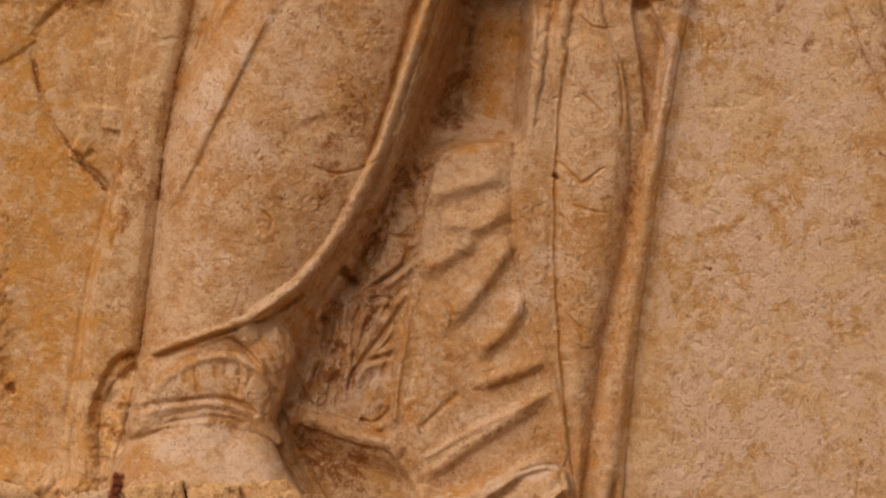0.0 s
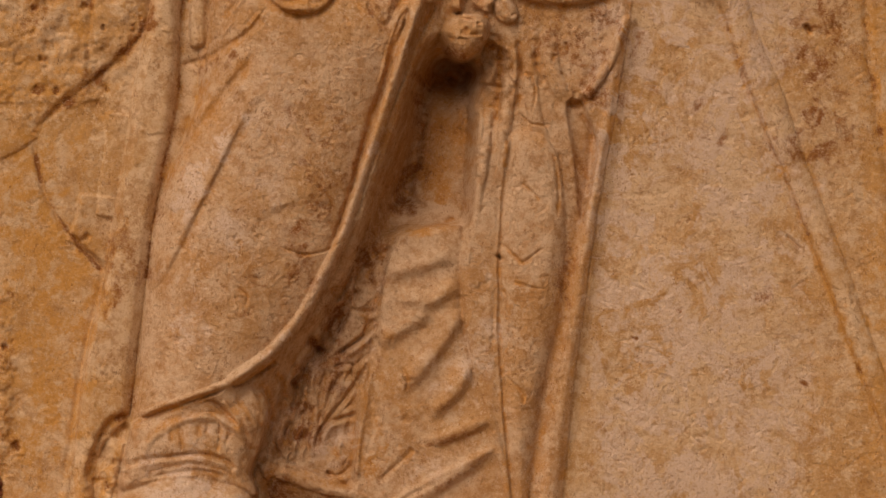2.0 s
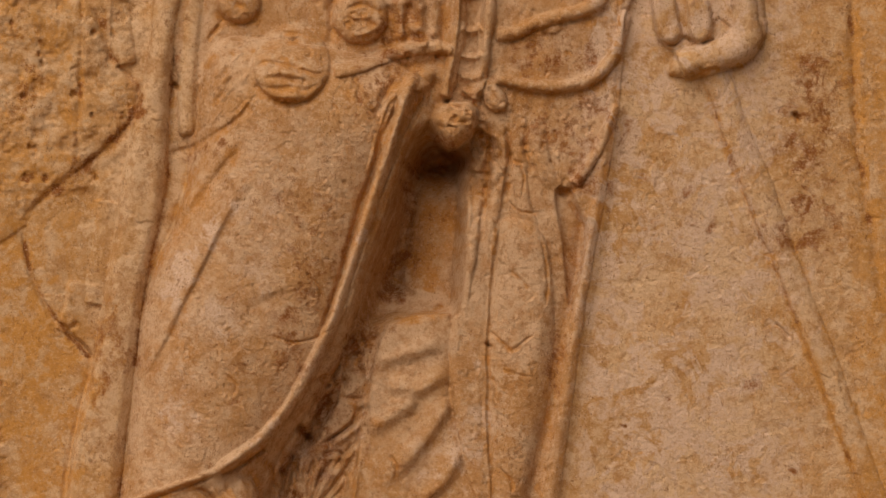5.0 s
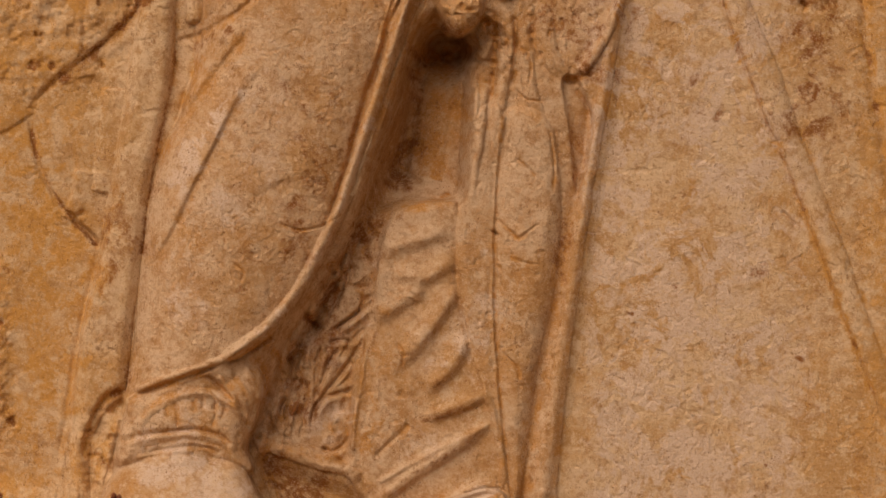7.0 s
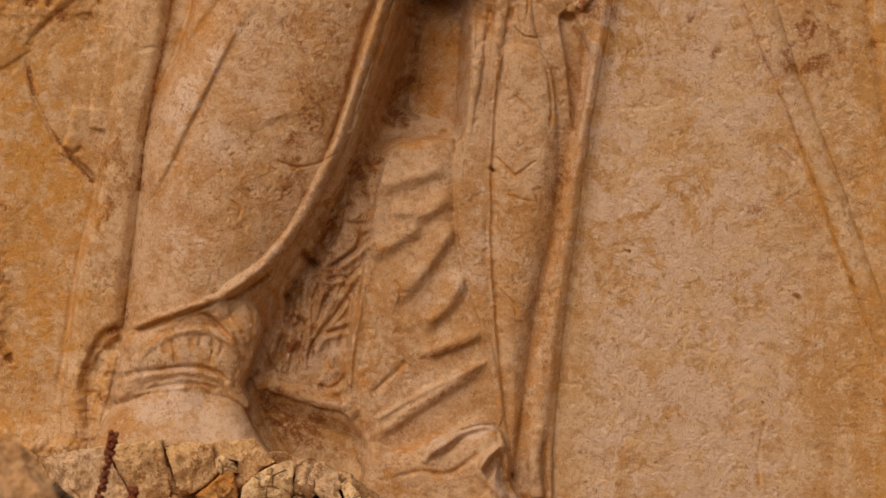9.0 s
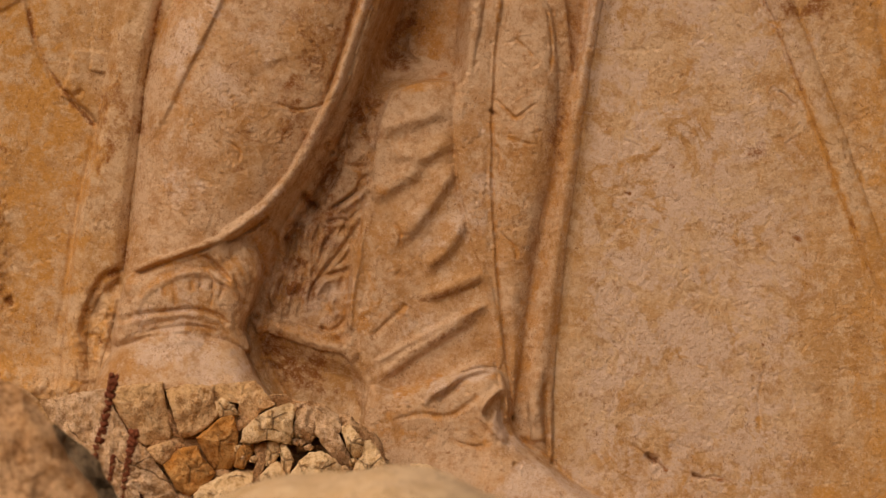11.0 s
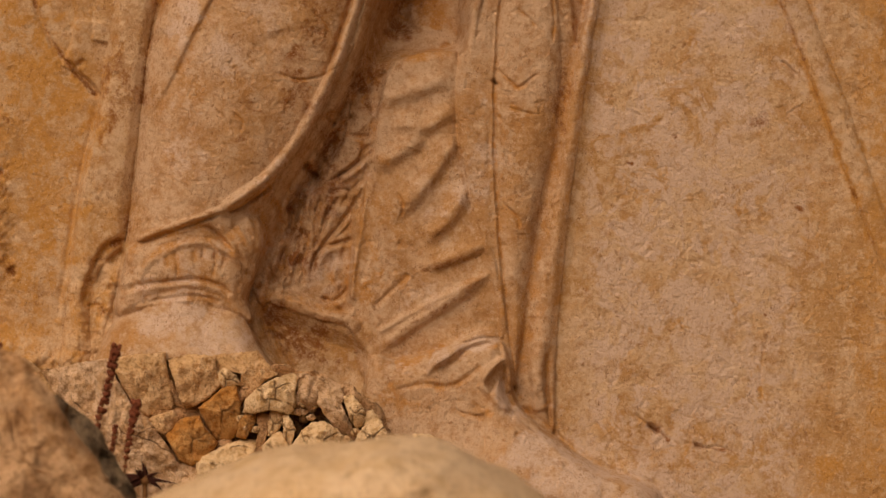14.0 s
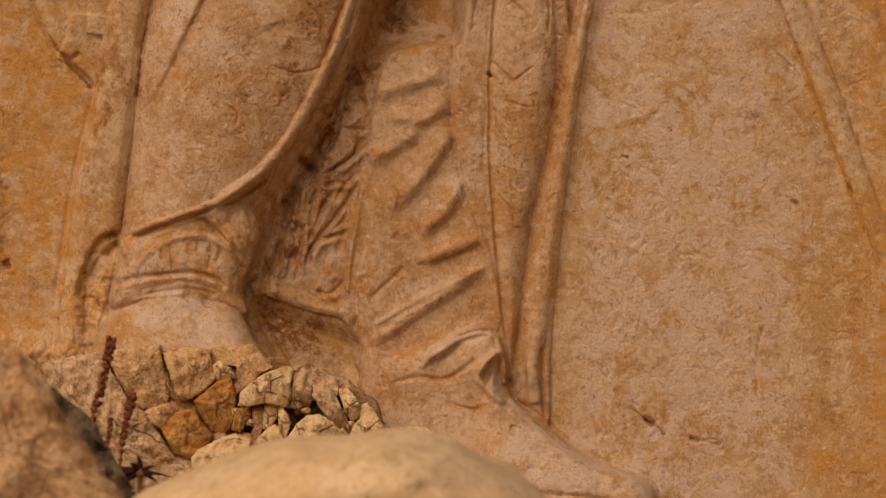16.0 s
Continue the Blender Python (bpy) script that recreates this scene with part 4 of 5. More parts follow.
LOWER = (-2.5, 466)
for layer, pts, w, amount, at in (
        # the pole seam's dark line again, shade by colour
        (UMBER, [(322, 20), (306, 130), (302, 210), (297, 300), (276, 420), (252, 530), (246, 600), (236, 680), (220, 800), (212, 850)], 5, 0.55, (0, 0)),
        # heel crease and small pit, with their shade painted in
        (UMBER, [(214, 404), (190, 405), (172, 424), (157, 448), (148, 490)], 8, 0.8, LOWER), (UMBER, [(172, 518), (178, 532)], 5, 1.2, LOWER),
        (CHALK, [(245, 548), (285, 538), (330, 518), (380, 540), (412, 566)], 20, 1.2, LOWER), (CHALK, [(300, 500), (350, 496), (400, 530)], 10, 0.7, LOWER),
        (CHALK, [(230, 560), (300, 540), (380, 560), (430, 600)], 60, 0.8, LOWER), (CHALK, [(260, 430), (330, 420), (400, 440)], 30, 0.35, LOWER), (CHALK, [(900, 780), (980, 800), (1080, 840)], 40, 0.6, LOWER),
        (CHALK, [(470, 440), (500, 420), (540, 440), (580, 450), (610, 480)], 44, 0.55, LOWER), (CHALK, [(520, 290), (560, 330), (600, 300), (640, 260)], 40, 0.5, LOWER),
        (CHALK, [(700, 480), (770, 500), (830, 500), (860, 470)], 40, 0.45, LOWER), (CHALK, [(690, 620), (740, 630), (800, 600), (860, 572)], 14, 1.0, LOWER),
        (CHALK, [(720, 350), (780, 340), (830, 300), (840, 200)], 40, 0.5, LOWER), (CHALK, [(850, 60), (840, 200), (850, 330), (864, 430)], 24, 0.55, LOWER),
        (CHALK, [(850, 656), (868, 680), (898, 704), (930, 716)], 10, 1.1, LOWER), (CHALK, [(660, 590), (700, 600), (720, 640)], 26, 0.5, LOWER),
        # shade inside the ruffles' deep notches, as umber strokes
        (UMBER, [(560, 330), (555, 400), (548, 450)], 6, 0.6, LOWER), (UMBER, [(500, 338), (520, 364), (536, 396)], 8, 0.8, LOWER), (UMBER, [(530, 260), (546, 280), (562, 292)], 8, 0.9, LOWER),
        # painted shadow under the edges of the pleats
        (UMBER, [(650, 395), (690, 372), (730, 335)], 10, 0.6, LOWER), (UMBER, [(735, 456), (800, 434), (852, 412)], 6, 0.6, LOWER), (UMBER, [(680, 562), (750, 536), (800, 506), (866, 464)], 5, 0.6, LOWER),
        # first entry: painted shade in the recess below the ruffles
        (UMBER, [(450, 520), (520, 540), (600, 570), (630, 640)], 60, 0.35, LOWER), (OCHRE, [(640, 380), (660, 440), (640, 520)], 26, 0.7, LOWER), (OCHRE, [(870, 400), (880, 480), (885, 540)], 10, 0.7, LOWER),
        # brown marks on the leg, its side away from the sun painted darker
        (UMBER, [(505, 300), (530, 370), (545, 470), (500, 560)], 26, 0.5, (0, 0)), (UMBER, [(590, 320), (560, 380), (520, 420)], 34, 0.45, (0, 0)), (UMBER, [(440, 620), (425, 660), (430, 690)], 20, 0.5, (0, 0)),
        (OCHRE, [(60, 420), (70, 600), (60, 800)], 90, 0.9, (0, 0)), (OCHRE, [(110, 700), (80, 860), (60, 980)], 60, 0.9, (0, 0)),
        (UMBER, [(100, 460), (170, 500), (190, 560), (200, 700), (180, 800)], 34, 0.35, (0, 0)), (UMBER, [(1420, 170), (1440, 200), (1400, 250), (1440, 330)], 50, 0.5, (0, 0)),
        (UMBER, [(1115, 285), (1135, 295), (1150, 290)], 16, 0.8, (0, 0)), (UMBER, [(1210, 310), (1230, 340), (1225, 380)], 14, 0.5, (0, 0)), (UMBER, [(1260, 370), (1272, 380)], 12, 0.7, (0, 0)),
        (UMBER, [(1390, 330), (1460, 360), (1500, 420)], 46, 0.45, (0, 0)), (UMBER, [(1098, 722), (1104, 728), (1112, 728)], 4, 0.8, (0, 0)), (UMBER, [(1180, 678), (1190, 684)], 8, 0.7, (0, 0)),
        (OCHRE, [(1070, 520), (1085, 560), (1060, 640), (1050, 740)], 20, 0.6, (0, 0)), (UMBER, [(1320, 650), (1370, 670)], 14, 0.5, (0, 0)), (UMBER, [(1398, 806), (1404, 808), (1414, 814)], 4, 0.7, (0, 0)),
        (UMBER, [(1345, 530), (1350, 534)], 3, 1.4, LOWER), (OCHRE, [(1345, 560), (1338, 620), (1340, 680)], 7, 0.8, LOWER), (OCHRE, [(1430, 800), (1500, 805), (1550, 790)], 30, 0.8, LOWER),
        (OCHRE, [(1090, 760), (1180, 800), (1300, 790)], 36, 0.7, LOWER), (OCHRE, [(930, 850), (1020, 845), (1060, 860)], 24, 0.7, LOWER), (UMBER, [(1020, 620), (1080, 632)], 8, 0.5, LOWER)):
    stain_or_shading(layer, pts, w, amount, at)


def sheet(name, keep, mat, sink, lift=0.4):
    """The part of the relief where keep holds, its rim let into the rock by sink."""
    g = keep.copy()
    for _ in range(2):
        g[1:] |= g[:-1]
        g[:-1] |= g[1:]
        g[:, 1:] |= g[:, :-1]
        g[:, :-1] |= g[:, 1:]
    hh = np.where(keep, H + lift, H - sink) if sink else H
    quad = g[:-1, :-1] & g[1:, :-1] & g[:-1, 1:] & g[1:, 1:]
    used = np.zeros(H.shape, bool)
    used[:-1, :-1] |= quad
    used[1:, :-1] |= quad
    used[:-1, 1:] |= quad
    used[1:, 1:] |= quad
    index = np.cumsum(used.ravel()).reshape(H.shape) - 1
    y = -hh * S
    r = (y - EYE.y) / -EYE.y
    uu, vv = np.meshgrid(US, VS)
    co = np.stack([(uu - 784) * S * r, y, EYE.z + (890 - vv) * S * r], -1)[used]
    q = np.stack([index[:-1, :-1], index[1:, :-1], index[1:, 1:], index[:-1, 1:]], -1)[quad]
    me = bpy.data.meshes.new(name)
    me.vertices.add(len(co))
    me.vertices.foreach_set("co", co.astype(np.float32).ravel())
    me.loops.add(q.size)
    me.loops.foreach_set("vertex_index", q.astype(np.int32).ravel())
    me.polygons.add(len(q))
    me.polygons.foreach_set("loop_start", np.arange(0, q.size, 4, dtype=np.int32))
    me.update(calc_edges=True)
    me.polygons.foreach_set("use_smooth", np.ones(len(q), bool))
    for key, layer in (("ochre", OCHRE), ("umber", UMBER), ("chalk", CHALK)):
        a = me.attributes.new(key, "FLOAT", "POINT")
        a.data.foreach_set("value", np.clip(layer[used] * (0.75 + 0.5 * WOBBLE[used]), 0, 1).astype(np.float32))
    me.materials.append(mat)
    return new(name, me)


def worn(mask):
    """mask without its outermost three cells."""
    m = mask.copy()
    for _ in range(3):
        m[1:-1, 1:-1] &= m[:-2, 1:-1] & m[2:, 1:-1] & m[1:-1, :-2] & m[1:-1, 2:]
    return m


full = fig | pole | fist | staff
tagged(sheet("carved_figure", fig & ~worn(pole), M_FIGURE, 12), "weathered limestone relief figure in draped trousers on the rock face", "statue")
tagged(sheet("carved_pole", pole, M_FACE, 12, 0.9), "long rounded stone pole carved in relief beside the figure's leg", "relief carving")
sceptre = tagged(new("carved_sceptre"), "weathered stone fist holding a long slanting staff, carved in relief", "relief carving")
sheet("fist", fist & ~pole, M_FACE, 12, 0.9).parent = sceptre
sheet("staff", staff & ~worn(fist), M_FACE, 12).parent = sceptre
core = worn(full)
H[:] = np.where(core, H - 14, H)
wall_keep = ~worn(worn(core))
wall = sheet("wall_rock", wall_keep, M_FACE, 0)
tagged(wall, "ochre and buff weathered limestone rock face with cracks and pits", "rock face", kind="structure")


def part(name, bm, mat, parent=None, label="", smooth_it=True):
    me = bpy.data.meshes.new(name)
    bm.to_mesh(me)
    bm.free()
    if smooth_it:
        me.polygons.foreach_set("use_smooth", np.ones(len(me.polygons), bool))
    me.materials.append(mat)
    ob = new(name, me)
    ob.parent = parent
    if label:
        ob["label"] = label
    return ob


# ---- the cliff round the carving, and the ground ----
def cliff():
    bm = bmesh.new()
    xs = [-9, -5, -3, -1.9, (U0 + 4 - 784) * S, (U1 - 4 - 784) * S, 1.9, 3, 5, 9]
    zs = [-0.2, 0.3, EYE.z + (890 - V1 + 4) * S, EYE.z + (890 - V0 - 4) * S, 3.4, 4.5, 6.0]
    grid = [[bm.verts.new((x, -0.012 + (0.25 * noise.noise(Vector((x, 0, z))) if i in (0, 1, 2, 7, 8, 9) or j in (0, 5, 6) else 0), z))
             for i, x in enumerate(xs)] for j, z in enumerate(zs)]
    for j in range(len(zs) - 1):
        for i in range(len(xs) - 1):
            if not (i == 4 and j == 2):
                bm.faces.new((grid[j][i], grid[j][i + 1], grid[j + 1][i + 1], grid[j + 1][i]))
    top = [bm.verts.new((v.co.x, 3.0, v.co.z + 0.6)) for v in grid[-1]]
    for i in range(len(xs) - 1):
        bm.faces.new((grid[-1][i], grid[-1][i + 1], top[i + 1], top[i]))
    rim = [r[0] for r in grid] + [top[0]]
    other = [r[-1] for r in grid] + [top[-1]]
    for edge in (rim, other):
        deep = [bm.verts.new((v.co.x, 3.0, v.co.z)) for v in edge[:-1]] + [edge[-1]]
        for k in range(len(edge) - 1):
            corners = dict.fromkeys((edge[k], edge[k + 1], deep[k + 1], deep[k]))
            bm.faces.new(list(corners))
    tagged(part("cliff", bm, M_GROUND, None, "", False), "buff limestone cliff surrounding the carved panel", "cliff", kind="structure")


cliff()


def bank(x, y):
    h = 0.93 * float(smooth(np.array((y + 7.0) / 2.6)))
    h += 0.10 * float(smooth(np.array((-0.12 - x) / 0.25)) * smooth(np.array((y + 1.1) / 0.7)))
    return h + 0.05 * noise.noise(Vector((x * 1.7, y * 1.7, 3))) * float(smooth(np.array((y + 8) / 4)))


def ground():
    bm = bmesh.new()
    xs = [-1500, -300, -60, -20, -8] + [-4 + 0.16 * k for k in range(51)] + [8, 20, 60, 300, 1500]
    ys = [-3000, -400, -80, -30, -14, -9, -7.5, -7.0, -6.6, -6.2, -5.8, -5.4, -5.0, -4.7] + [-4.5 + 0.15 * k for k in range(31)] + [0.3]
    grid = [[bm.verts.new((x, y, bank(x, y) if abs(x) < 10 else 0.93 * (y > -5.5))) for x in xs] for y in ys]
    for j in range(len(ys) - 1):
        for i in range(len(xs) - 1):
            bm.faces.new((grid[j][i], grid[j][i + 1], grid[j + 1][i + 1], grid[j + 1][i]))
    tagged(part("ground", bm, M_GROUND), "dry stony earth banked up against the rock face", "ground", kind="structure")


ground()


# ---- stones at the foot of the carving ----
def broken(outline, y, thick, bulge, seed, mat, label, rough=0.006, group="stones under the carving", n=6, keen=11.0, chips=0.6, grow=1.09):
    """A stone with that outline on the sheet, its front bulging from depth y and its back thick behind it."""
    line = spline(outline, (0, 0), True, n)[:-1]
    line = line + np.array([[2.5 * noise.noise(Vector((*q, seed + k))) for k in (0, 40)] for q in line / 9])
    r = random.Random(seed)
    mid = line.mean(0)
    line = mid + (line - mid) * grow
    off = Vector((seed * 2.3, seed * 0.7, seed * 1.1))
    rings = (0.08, 0.16, 0.24, 0.32, 0.4, 0.48, 0.56, 0.64, 0.72, 0.8, 0.87, 0.93, 0.97, 1.0)
    tilt_u, tilt_v = r.uniform(-0.35, 0.35), r.uniform(-0.1, 0.5)
    facets = [(r.uniform(0, math.tau), r.uniform(-0.2, 0.5), r.uniform(0.15, 0.55)) for _ in range(5)] if keen > 4 else []
    size = float(np.abs(line - mid).max()) * S
    origin = plan(mid[0], mid[1], y)
    bm = bmesh.new()

    def front(p, s):
        du, dv = (p - mid) * S
        d = bulge * (1 - s ** keen) ** 0.5
        for a, start, slope in facets:
            d -= slope * max(0.0, (du * math.cos(a) + dv * math.sin(a)) - start * size)
        q = plan(p[0], p[1], y - max(d, 0) * (1 + tilt_u * du / size - tilt_v * dv / size)) - origin
        w = q * 14 + off
        far, near = noise.voronoi(q * 20 + off)
        tilt = noise.cell_vector(near[0] * 7.3) - Vector((0.5, 0.5, 0.5))
        cut = chips * (q * 20 + off - near[0]).dot(tilt) / 20 - 0.25 * chips * max(0.0, 0.10 - (far[1] - far[0])) / 2.6
        cut *= 1 - s ** 8
        q = q + Vector((0, -cut * 2.2, cut * 0.4))
        k = rough * (noise.fractal(w, 0.8, 2.1, 5) + 0.6 * abs(noise.noise(w * 1.7)))
        return q + Vector((k * 0.5, -k * 1.5, k * 0.5))

    loops = [[bm.verts.new(front(mid + (p - mid) * s, s)) for p in line] for s in rings]
    back = [bm.verts.new(plan(*(mid + (p - mid) * 0.92), y + thick) - origin) for p in line]
    loops.append(back)
    m = len(line)
    hub, end = bm.verts.new(front(mid, 0.0)), bm.verts.new(plan(mid[0], mid[1], y + thick) - origin)
    for k in range(m):
        j = (k + 1) % m
        bm.faces.new((hub, loops[0][k], loops[0][j]))
        bm.faces.new((end, back[j], back[k]))
        for a, b in zip(loops[:-1], loops[1:]):
            bm.faces.new((a[k], b[k], b[j], a[j]))
    bmesh.ops.recalc_face_normals(bm, faces=bm.faces)
    ob = part("rock", bm, mat)
    ob.location = origin
    return tagged(ob, label, "rock", group=group)


cream = "pale cream broken limestone lump under the carved foot"
tan = "cracked tan limestone block under the carved foot"
grey = "weathered grey-tan limestone shard among rubble"
orange = "orange-stained limestone block among rubble under the foot"
LEDGE = np.array((-2.5, 466.0))


def shard(outline, y, seed, mat, label, bulge=0.03, slope=0.5, rough=0.0045, nick=1.8, thick=0.16, group="stones under the carving", at=LEDGE, spread=3.6):
    """A stone split along straight breaks: an angular outline on the sheet and a front of a few tilted planes, with sharp arrises."""
    r = random.Random(seed)
    corner = np.array(outline, float) + at
    corner += (corner - corner.mean(0)) * spread / np.hypot(*(corner - corner.mean(0)).T).mean()
    line = []
    for a, b in zip(corner, np.roll(corner, -1, 0)):
        k = max(2, int(np.hypot(*(b - a)) / 3.2))
        across = np.array((b[1] - a[1], a[0] - b[0])) / max(np.hypot(*(b - a)), 1)
        for f in np.arange(k) / k:
            q = a + (b - a) * f
            line.append(q + across * nick * (noise.noise(Vector((q[0] / 7, q[1] / 7, seed))) + 0.6 * noise.noise(Vector((q[0] / 2.5, q[1] / 2.5, seed)))))
    line = np.array(line)
    mid = (line.min(0) + line.max(0)) / 2 * 0.4 + line.mean(0) * 0.6
    size = float(np.hypot(*(line - mid).T).mean()) * S
    turn = r.uniform(0, math.tau)
    planes = [(turn + k * math.tau / 5 + r.uniform(-0.5, 0.5), r.uniform(0.0, 0.55) * size, slope * r.uniform(0.5, 1.5)) for k in range(5)]
    lean_u, lean_v = r.uniform(-0.25, 0.15), r.uniform(-0.05, 0.35)
    origin = plan(mid[0], mid[1], y)
    bm = bmesh.new()

    def front(p, s):
        du, dv = (p - mid) * S
        d = bulge - lean_u * du - lean_v * dv
        for a, start, steep in planes:
            d = min(d, bulge - steep * (du * math.cos(a) + dv * math.sin(a) - start))
        d -= 0.006 * max(0.0, (s - 0.90) / 0.10) ** 2
        q = plan(p[0], p[1], y - d) - origin
        w = q * 30 + Vector((seed * 2.3, seed * 0.7, seed * 1.1))
        k = rough * (noise.fractal(w, 0.7, 2.1, 5) + 0.8 * abs(noise.noise(w * 0.8)))
        return q + Vector((0, -k * 1.6, k * 0.3))

    m = len(line)
    count = max(6, int(size / S / 3.0))
    rings = [(k + 1) / count for k in range(count)]
    loops = [[bm.verts.new(front(mid + (p - mid) * s, s)) for p in line] for s in rings]
    loops.append([bm.verts.new(plan(*(mid + (p - mid) * 0.95), y + thick) - origin) for p in line])
    hub, end = bm.verts.new(front(mid, 0.0)), bm.verts.new(plan(mid[0], mid[1], y + thick) - origin)
    for k in range(m):
        j = (k + 1) % m
        bm.faces.new((hub, loops[0][k], loops[0][j]))
        bm.faces.new((end, loops[-1][j], loops[-1][k]))
        for a, b in zip(loops[:-1], loops[1:]):
            bm.faces.new((a[k], b[k], b[j], a[j]))
    bmesh.ops.recalc_face_normals(bm, faces=bm.faces)
    ob = part("rock", bm, mat)
    ob.location = origin
    return tagged(ob, label, "rock", group=group)


shard([(60, 640), (130, 622), (186, 613), (203, 652), (226, 690), (252, 714), (270, 737), (294, 772), (312, 800), (346, 832), (320, 900), (180, 900), (110, 760)], -0.235, 3, M_ROUGH, "rough pitted pinkish limestone lump under the foot", 0.04, 0.25, 0.008)
shard([(188, 609), (240, 603), (286, 598), (289, 622), (297, 668), (302, 691), (297, 701), (275, 702), (256, 711), (238, 702), (222, 680), (206, 650)], -0.228, 4, M_RUBBLE, tan, 0.03, 0.35, spread=0.8)
shard([(291, 612), (330, 602), (375, 606), (377, 634), (388, 654), (368, 676), (345, 691), (324, 697), (316, 690), (305, 655)], -0.235, 5, M_RUBBLE, tan, 0.035, 0.4, spread=1.0)
shard([(379, 636), (392, 629), (409, 640), (417, 655), (402, 656), (390, 662), (383, 650)], -0.245, 6, M_PALE, grey, 0.02)
shard([(376, 606), (420, 602), (447, 598), (480, 638), (456, 651), (431, 689), (422, 666), (419, 648), (422, 626), (400, 614), (380, 630)], -0.220, 7, M_RUBBLE, tan, 0.02, 0.3)
shard([(348, 697), (390, 664), (410, 658), (417, 690), (416, 735), (402, 750), (376, 752), (357, 716)], -0.250, 8, M_ORANGE, orange, 0.03, 0.6, 0.005)
shard([(258, 717), (298, 704), (308, 717), (303, 729), (286, 742), (270, 736)], -0.245, 9, M_RUBBLE, tan, 0.02)
shard([(290, 746), (313, 720), (346, 713), (356, 735), (377, 757), (360, 786), (332, 797), (312, 786)], -0.245, 10, M_ORANGE, orange, 0.03, 0.6, 0.006)
shard([(428, 703), (432, 680), (455, 660), (478, 648), (508, 638), (520, 646), (514, 665), (514, 690), (507, 706), (470, 699), (446, 705)], -0.275, 11, M_PALE, cream, 0.04, 0.7)
shard([(522, 650), (540, 642), (554, 648), (555, 676), (550, 700), (540, 719), (526, 719), (519, 690)], -0.265, 12, M_ROUGH, grey, 0.02, 0.9, 0.009, 3.0)
shard([(557, 646), (576, 648), (596, 660), (602, 680), (598, 692), (619, 735), (624, 752), (610, 755), (590, 735), (572, 711), (557, 690)], -0.270, 13, M_ROUGH, grey, 0.03, 0.9, 0.006)
shard([(604, 681), (618, 677), (630, 690), (640, 705), (639, 722), (625, 731), (612, 712)], -0.285, 14, M_PALE, cream, 0.02, 0.6)
shard([(641, 708), (653, 704), (666, 720), (679, 748), (684, 768), (640, 790), (618, 776), (628, 745), (640, 728)], -0.280, 15, M_PALE, cream, 0.03, 0.6)
shard([(512, 766), (530, 738), (548, 725), (566, 722), (590, 736), (607, 759), (600, 800), (520, 800)], -0.295, 16, M_PALE, cream, 0.045, 0.5)
shard([(460, 766), (479, 744), (490, 742), (499, 756), (505, 784), (470, 800)], -0.290, 17, M_PALE, cream, 0.025, 0.8)
shard([(496, 712), (503, 708), (516, 735), (508, 761), (497, 749)], -0.285, 18, M_PALE, grey, 0.02, 0.8)
shard([(447, 707), (474, 704), (466, 745), (457, 776), (441, 776), (452, 740)], -0.255, 19, M_BROWN, grey, 0.02, 0.6)
shard([(420, 713), (444, 707), (446, 722), (428, 750), (415, 745)], -0.260, 20, M_ORANGE, orange, 0.02, 0.6)
shard([(343, 797), (355, 785), (385, 768), (420, 755), (446, 757), (440, 786), (405, 830), (370, 870), (350, 850)], -0.275, 24, M_PALE, cream, 0.035, 0.5)
shard([(474, 706), (492, 704), (494, 722), (482, 740), (470, 742), (470, 722)], -0.265, 25, M_PALE, cream, 0.02, 0.8)
shard([(306, 798), (340, 799), (352, 850), (330, 900), (300, 850)], -0.250, 26, M_ROUGH, grey, 0.02)
shard([(728, 744), (760, 748), (800, 768), (850, 796), (872, 820), (872, 850), (800, 860), (720, 800)], -0.285, 27, M_PALE, "thin pale limestone piece lying before the far foot", 0.02, 0.4)
broken([(-140, 1070), (-60, 1062), (40, 1090), (80, 1140), (150, 1230), (120, 1330), (-40, 1330), (-160, 1250)], -0.26, 0.2, 0.05, 17, M_RUBBLE, tan)
broken([(-160, 1700), (-260, 1300), (-240, 1060), (-120, 1020), (-50, 1040), (20, 1068), (55, 1100), (95, 1165), (140, 1232), (190, 1300), (225, 1350), (260, 1480), (250, 1690)],
       -3.4, 0.35, 0.10, 21, M_BROWN, "brown leaning limestone slab beside the rubble", 0.016, chips=0.3, grow=1.0)
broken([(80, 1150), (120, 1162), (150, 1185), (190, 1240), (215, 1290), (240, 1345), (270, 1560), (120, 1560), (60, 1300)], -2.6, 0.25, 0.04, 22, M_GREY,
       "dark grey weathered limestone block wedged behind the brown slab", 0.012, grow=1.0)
broken([(150, 1700), (150, 1480), (225, 1345), (345, 1282), (470, 1236), (600, 1222), (735, 1212), (850, 1258), (985, 1350), (1040, 1480), (1060, 1700)],
       -4.0, 0.5, 0.40, 23, M_SLAB, "smooth pale yellow limestone boulder in front of the carving", 0.012, n=6, keen=3.0, chips=0.0, grow=1.0)
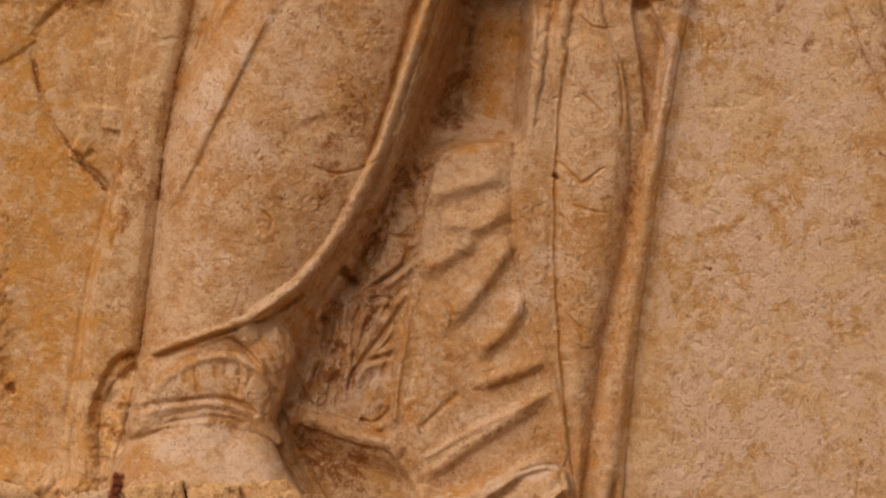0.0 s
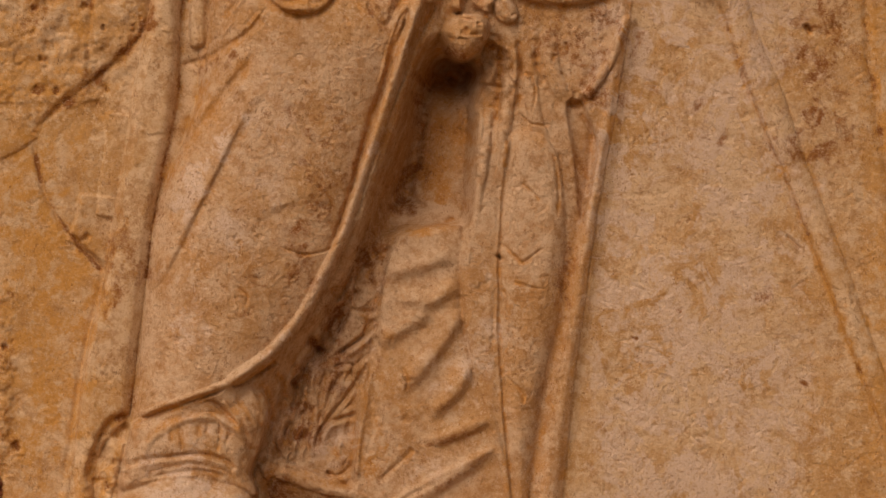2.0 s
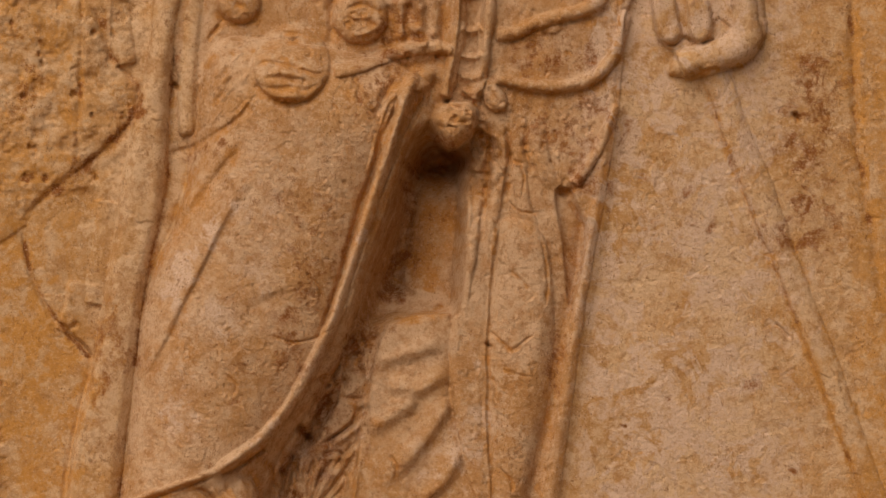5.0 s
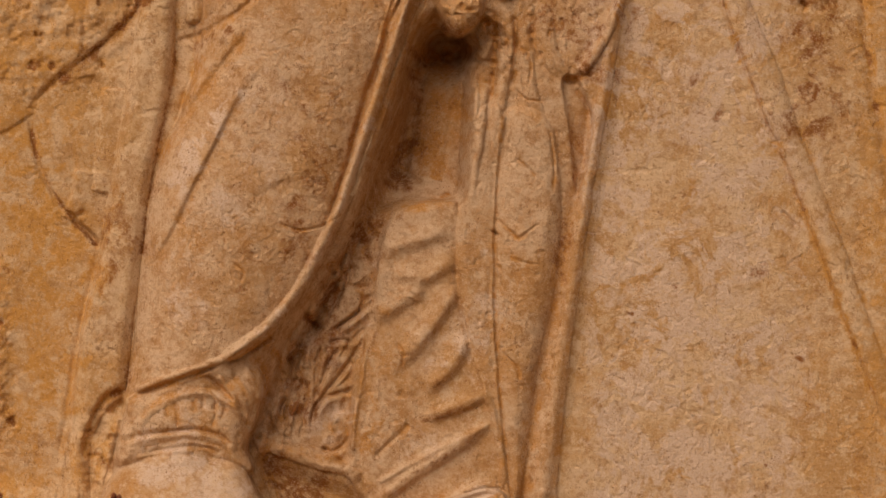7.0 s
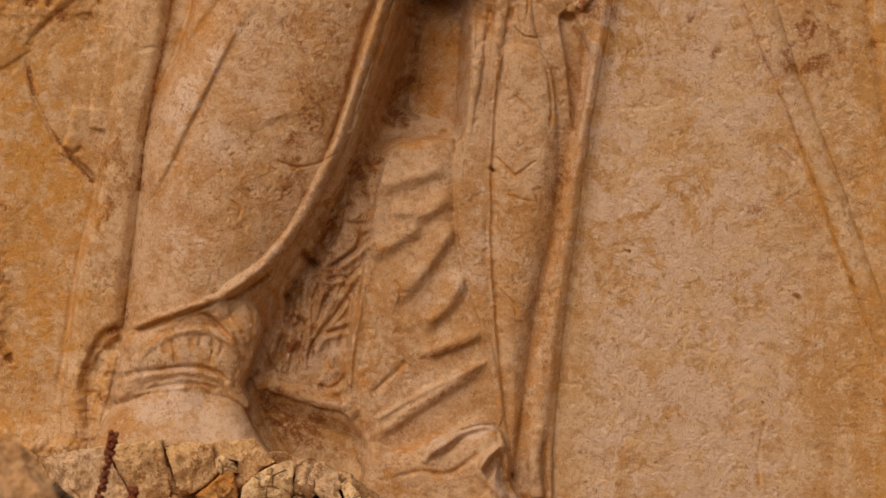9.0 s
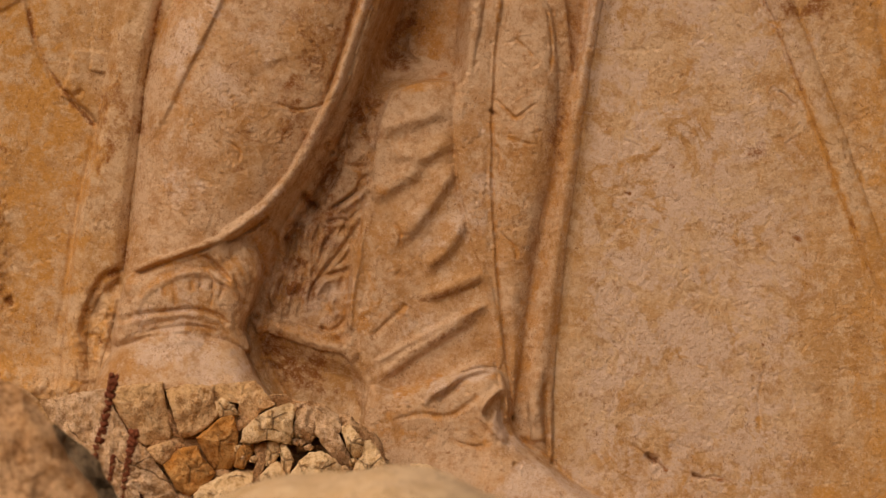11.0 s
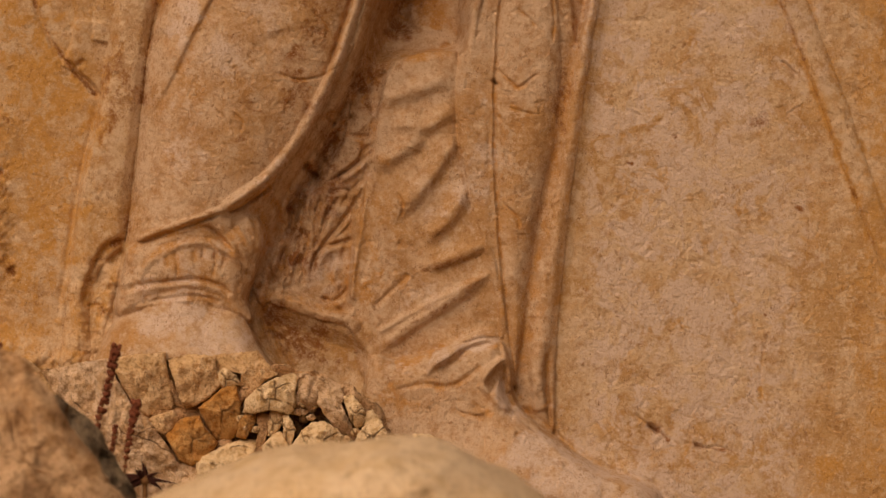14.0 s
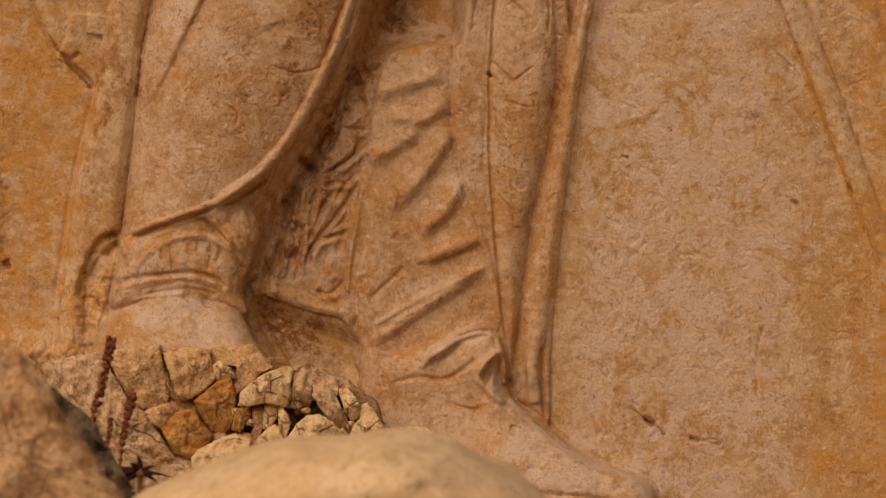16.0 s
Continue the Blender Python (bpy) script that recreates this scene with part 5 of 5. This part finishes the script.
# the broken ledge behind the single stones, and small shards in its gaps
broken([(40, 1130), (110, 1104), (200, 1098), (300, 1096), (400, 1098), (480, 1096), (560, 1116), (620, 1150), (672, 1210), (690, 1300), (600, 1420), (60, 1420)], -0.20, 0.1, 0.02, 51, M_BROWN,
       "rough broken limestone ledge under the carved foot", 0.022, n=8)
chip = random.Random(9)
for k in range(34):
    u, v = chip.choice(((535, 690), (535, 700), (520, 720), (545, 660), (488, 730), (585, 700), (540, 680), (510, 700), (440, 740), (610, 745), (420, 720), (455, 790)))
    u, v = u + chip.uniform(-18, 18), v + chip.uniform(-18, 18)
    w = chip.uniform(4, 9)
    ring = [(u + w * chip.uniform(0.7, 1.2) * math.cos(a), v + 0.8 * w * chip.uniform(0.6, 1.2) * math.sin(a)) for a in np.arange(5) * math.tau / 5]
    shard(ring, -0.265 - 0.0002 * (v - 700), 60 + k, chip.choice((M_ROUGH, M_PALE, M_PALE)), "small broken limestone shard lodged in the ledge", 0.012, 0.9, 0.003, 1.0, 0.12, "small shards in the ledge")


# ---- dry stalks ----
def stalk(pts, y, thick, seed):
    r = random.Random(seed)
    base = plan(*pts[-1], y)
    thing = new("dry_stalk")
    thing.location = base
    line = [plan(a, b, y) - base for a, b in pts]
    foot = Vector((line[-1].x - 0.01, 0.0, bank(base.x, y) - 0.02 - base.z))
    cu = bpy.data.curves.new("stem", "CURVE")
    cu.dimensions, cu.bevel_depth, cu.bevel_resolution = "3D", 0.0022, 2
    sp = cu.splines.new("POLY")
    sp.points.add(len(line))
    for p, q in zip(sp.points, line + [foot]):
        p.co = (*q, 1)
    cu.materials.append(M_STEM)
    stem = new("stem", cu)
    stem.parent = thing
    bm = bmesh.new()
    run = [0.0]
    for a, b in zip(line[:-1], line[1:]):
        run.append(run[-1] + (b - a).length)
    far = 0.004
    while far < run[-1]:
        k = max(i for i, x in enumerate(run[:-1]) if x <= far)
        p = line[k].lerp(line[k + 1], (far - run[k]) / (run[k + 1] - run[k]))
        wide = thick * (1.15 - 0.6 * far / run[-1]) * r.uniform(0.8, 1.15)
        for m in range(9):
            a = m * math.tau / 8 + r.uniform(-0.3, 0.3)
            o = Vector((math.cos(a), math.sin(a), r.uniform(-1.0, 0.8))) * wide * 0.55 if m < 8 else Vector((0, 0, 0.1 * wide))
            bmesh.ops.create_icosphere(bm, subdivisions=1, radius=wide * r.uniform(0.38, 0.60), matrix=Matrix.Translation(p + o))
        far += thick * (1.0 + 0.75 * far / run[-1]) * r.uniform(0.9, 1.15)
    part("seed_head", bm, M_SEED, thing, "dark red-brown dried seeds")
    return tagged(thing, "dry red-brown seed stalk growing among the stones", "plant", group="dry stalks")


stalk([(198, 1052), (190, 1090), (180, 1140), (166, 1180), (158, 1215), (150, 1260)], -2.0, 0.0115, 1)
stalk([(234, 1150), (226, 1190), (218, 1230), (212, 1275)], -2.0, 0.0095, 2)
stalk([(-26, 975), (-24, 1000), (-22, 1030), (-14, 1046), (-10, 1100)], -2.6, 0.0125, 3)
stalk([(196, 1192), (194, 1212), (190, 1234), (186, 1262)], -2.0, 0.006, 4)


def tuft(u, v, y, seed):
    """A withered rosette of narrow pointed leaves."""
    r = random.Random(seed)
    base = plan(u, v, y)
    thing = new("dry_tuft")
    thing.location = base
    for k in range(26):
        a, rise = r.uniform(-0.5, math.pi + 0.5), r.uniform(0.025, 0.062)
        out = Vector((math.cos(a), -r.uniform(0.1, 0.8), math.sin(a) * 0.8)).normalized() * rise
        wide = r.uniform(0.005, 0.010)
        side = Vector((-math.sin(a), 0.2, math.cos(a))) * wide
        bend = Vector((r.uniform(-1, 1), 0, -1)) * rise * 0.25
        bm = bmesh.new()
        prev = None
        for f in (0.0, 0.25, 0.5, 0.75, 1.0):
            c = out * f + bend * f * f
            w = side * (0.5 + 1.6 * f * (1 - f)) * (1.02 - f)
            row = [bm.verts.new(c + w), bm.verts.new(c + Vector((0, -wide * 0.5, 0))), bm.verts.new(c - w), bm.verts.new(c + Vector((0, wide * 0.4, 0)))]
            if prev:
                for i in range(4):
                    bm.faces.new((prev[i], prev[(i + 1) % 4], row[(i + 1) % 4], row[i]))
            prev = row
        part("leaf", bm, M_LEAF, thing)
    bm = bmesh.new()
    for z in (0.0, -0.06):
        bmesh.ops.create_icosphere(bm, subdivisions=2, radius=0.011, matrix=Matrix.Translation((0, 0, z)))
    bmesh.ops.create_cone(bm, segments=8, radius1=0.006, radius2=0.005, depth=0.5, matrix=Matrix.Translation((0, 0, -0.25)))
    part("root_stock", bm, M_STEM, thing)
    return tagged(thing, "withered dark brown leafy tuft between the stones", "plant")


tuft(248, 1290, -2.0, 5)
tuft(206, 1326, -2.0, 6)
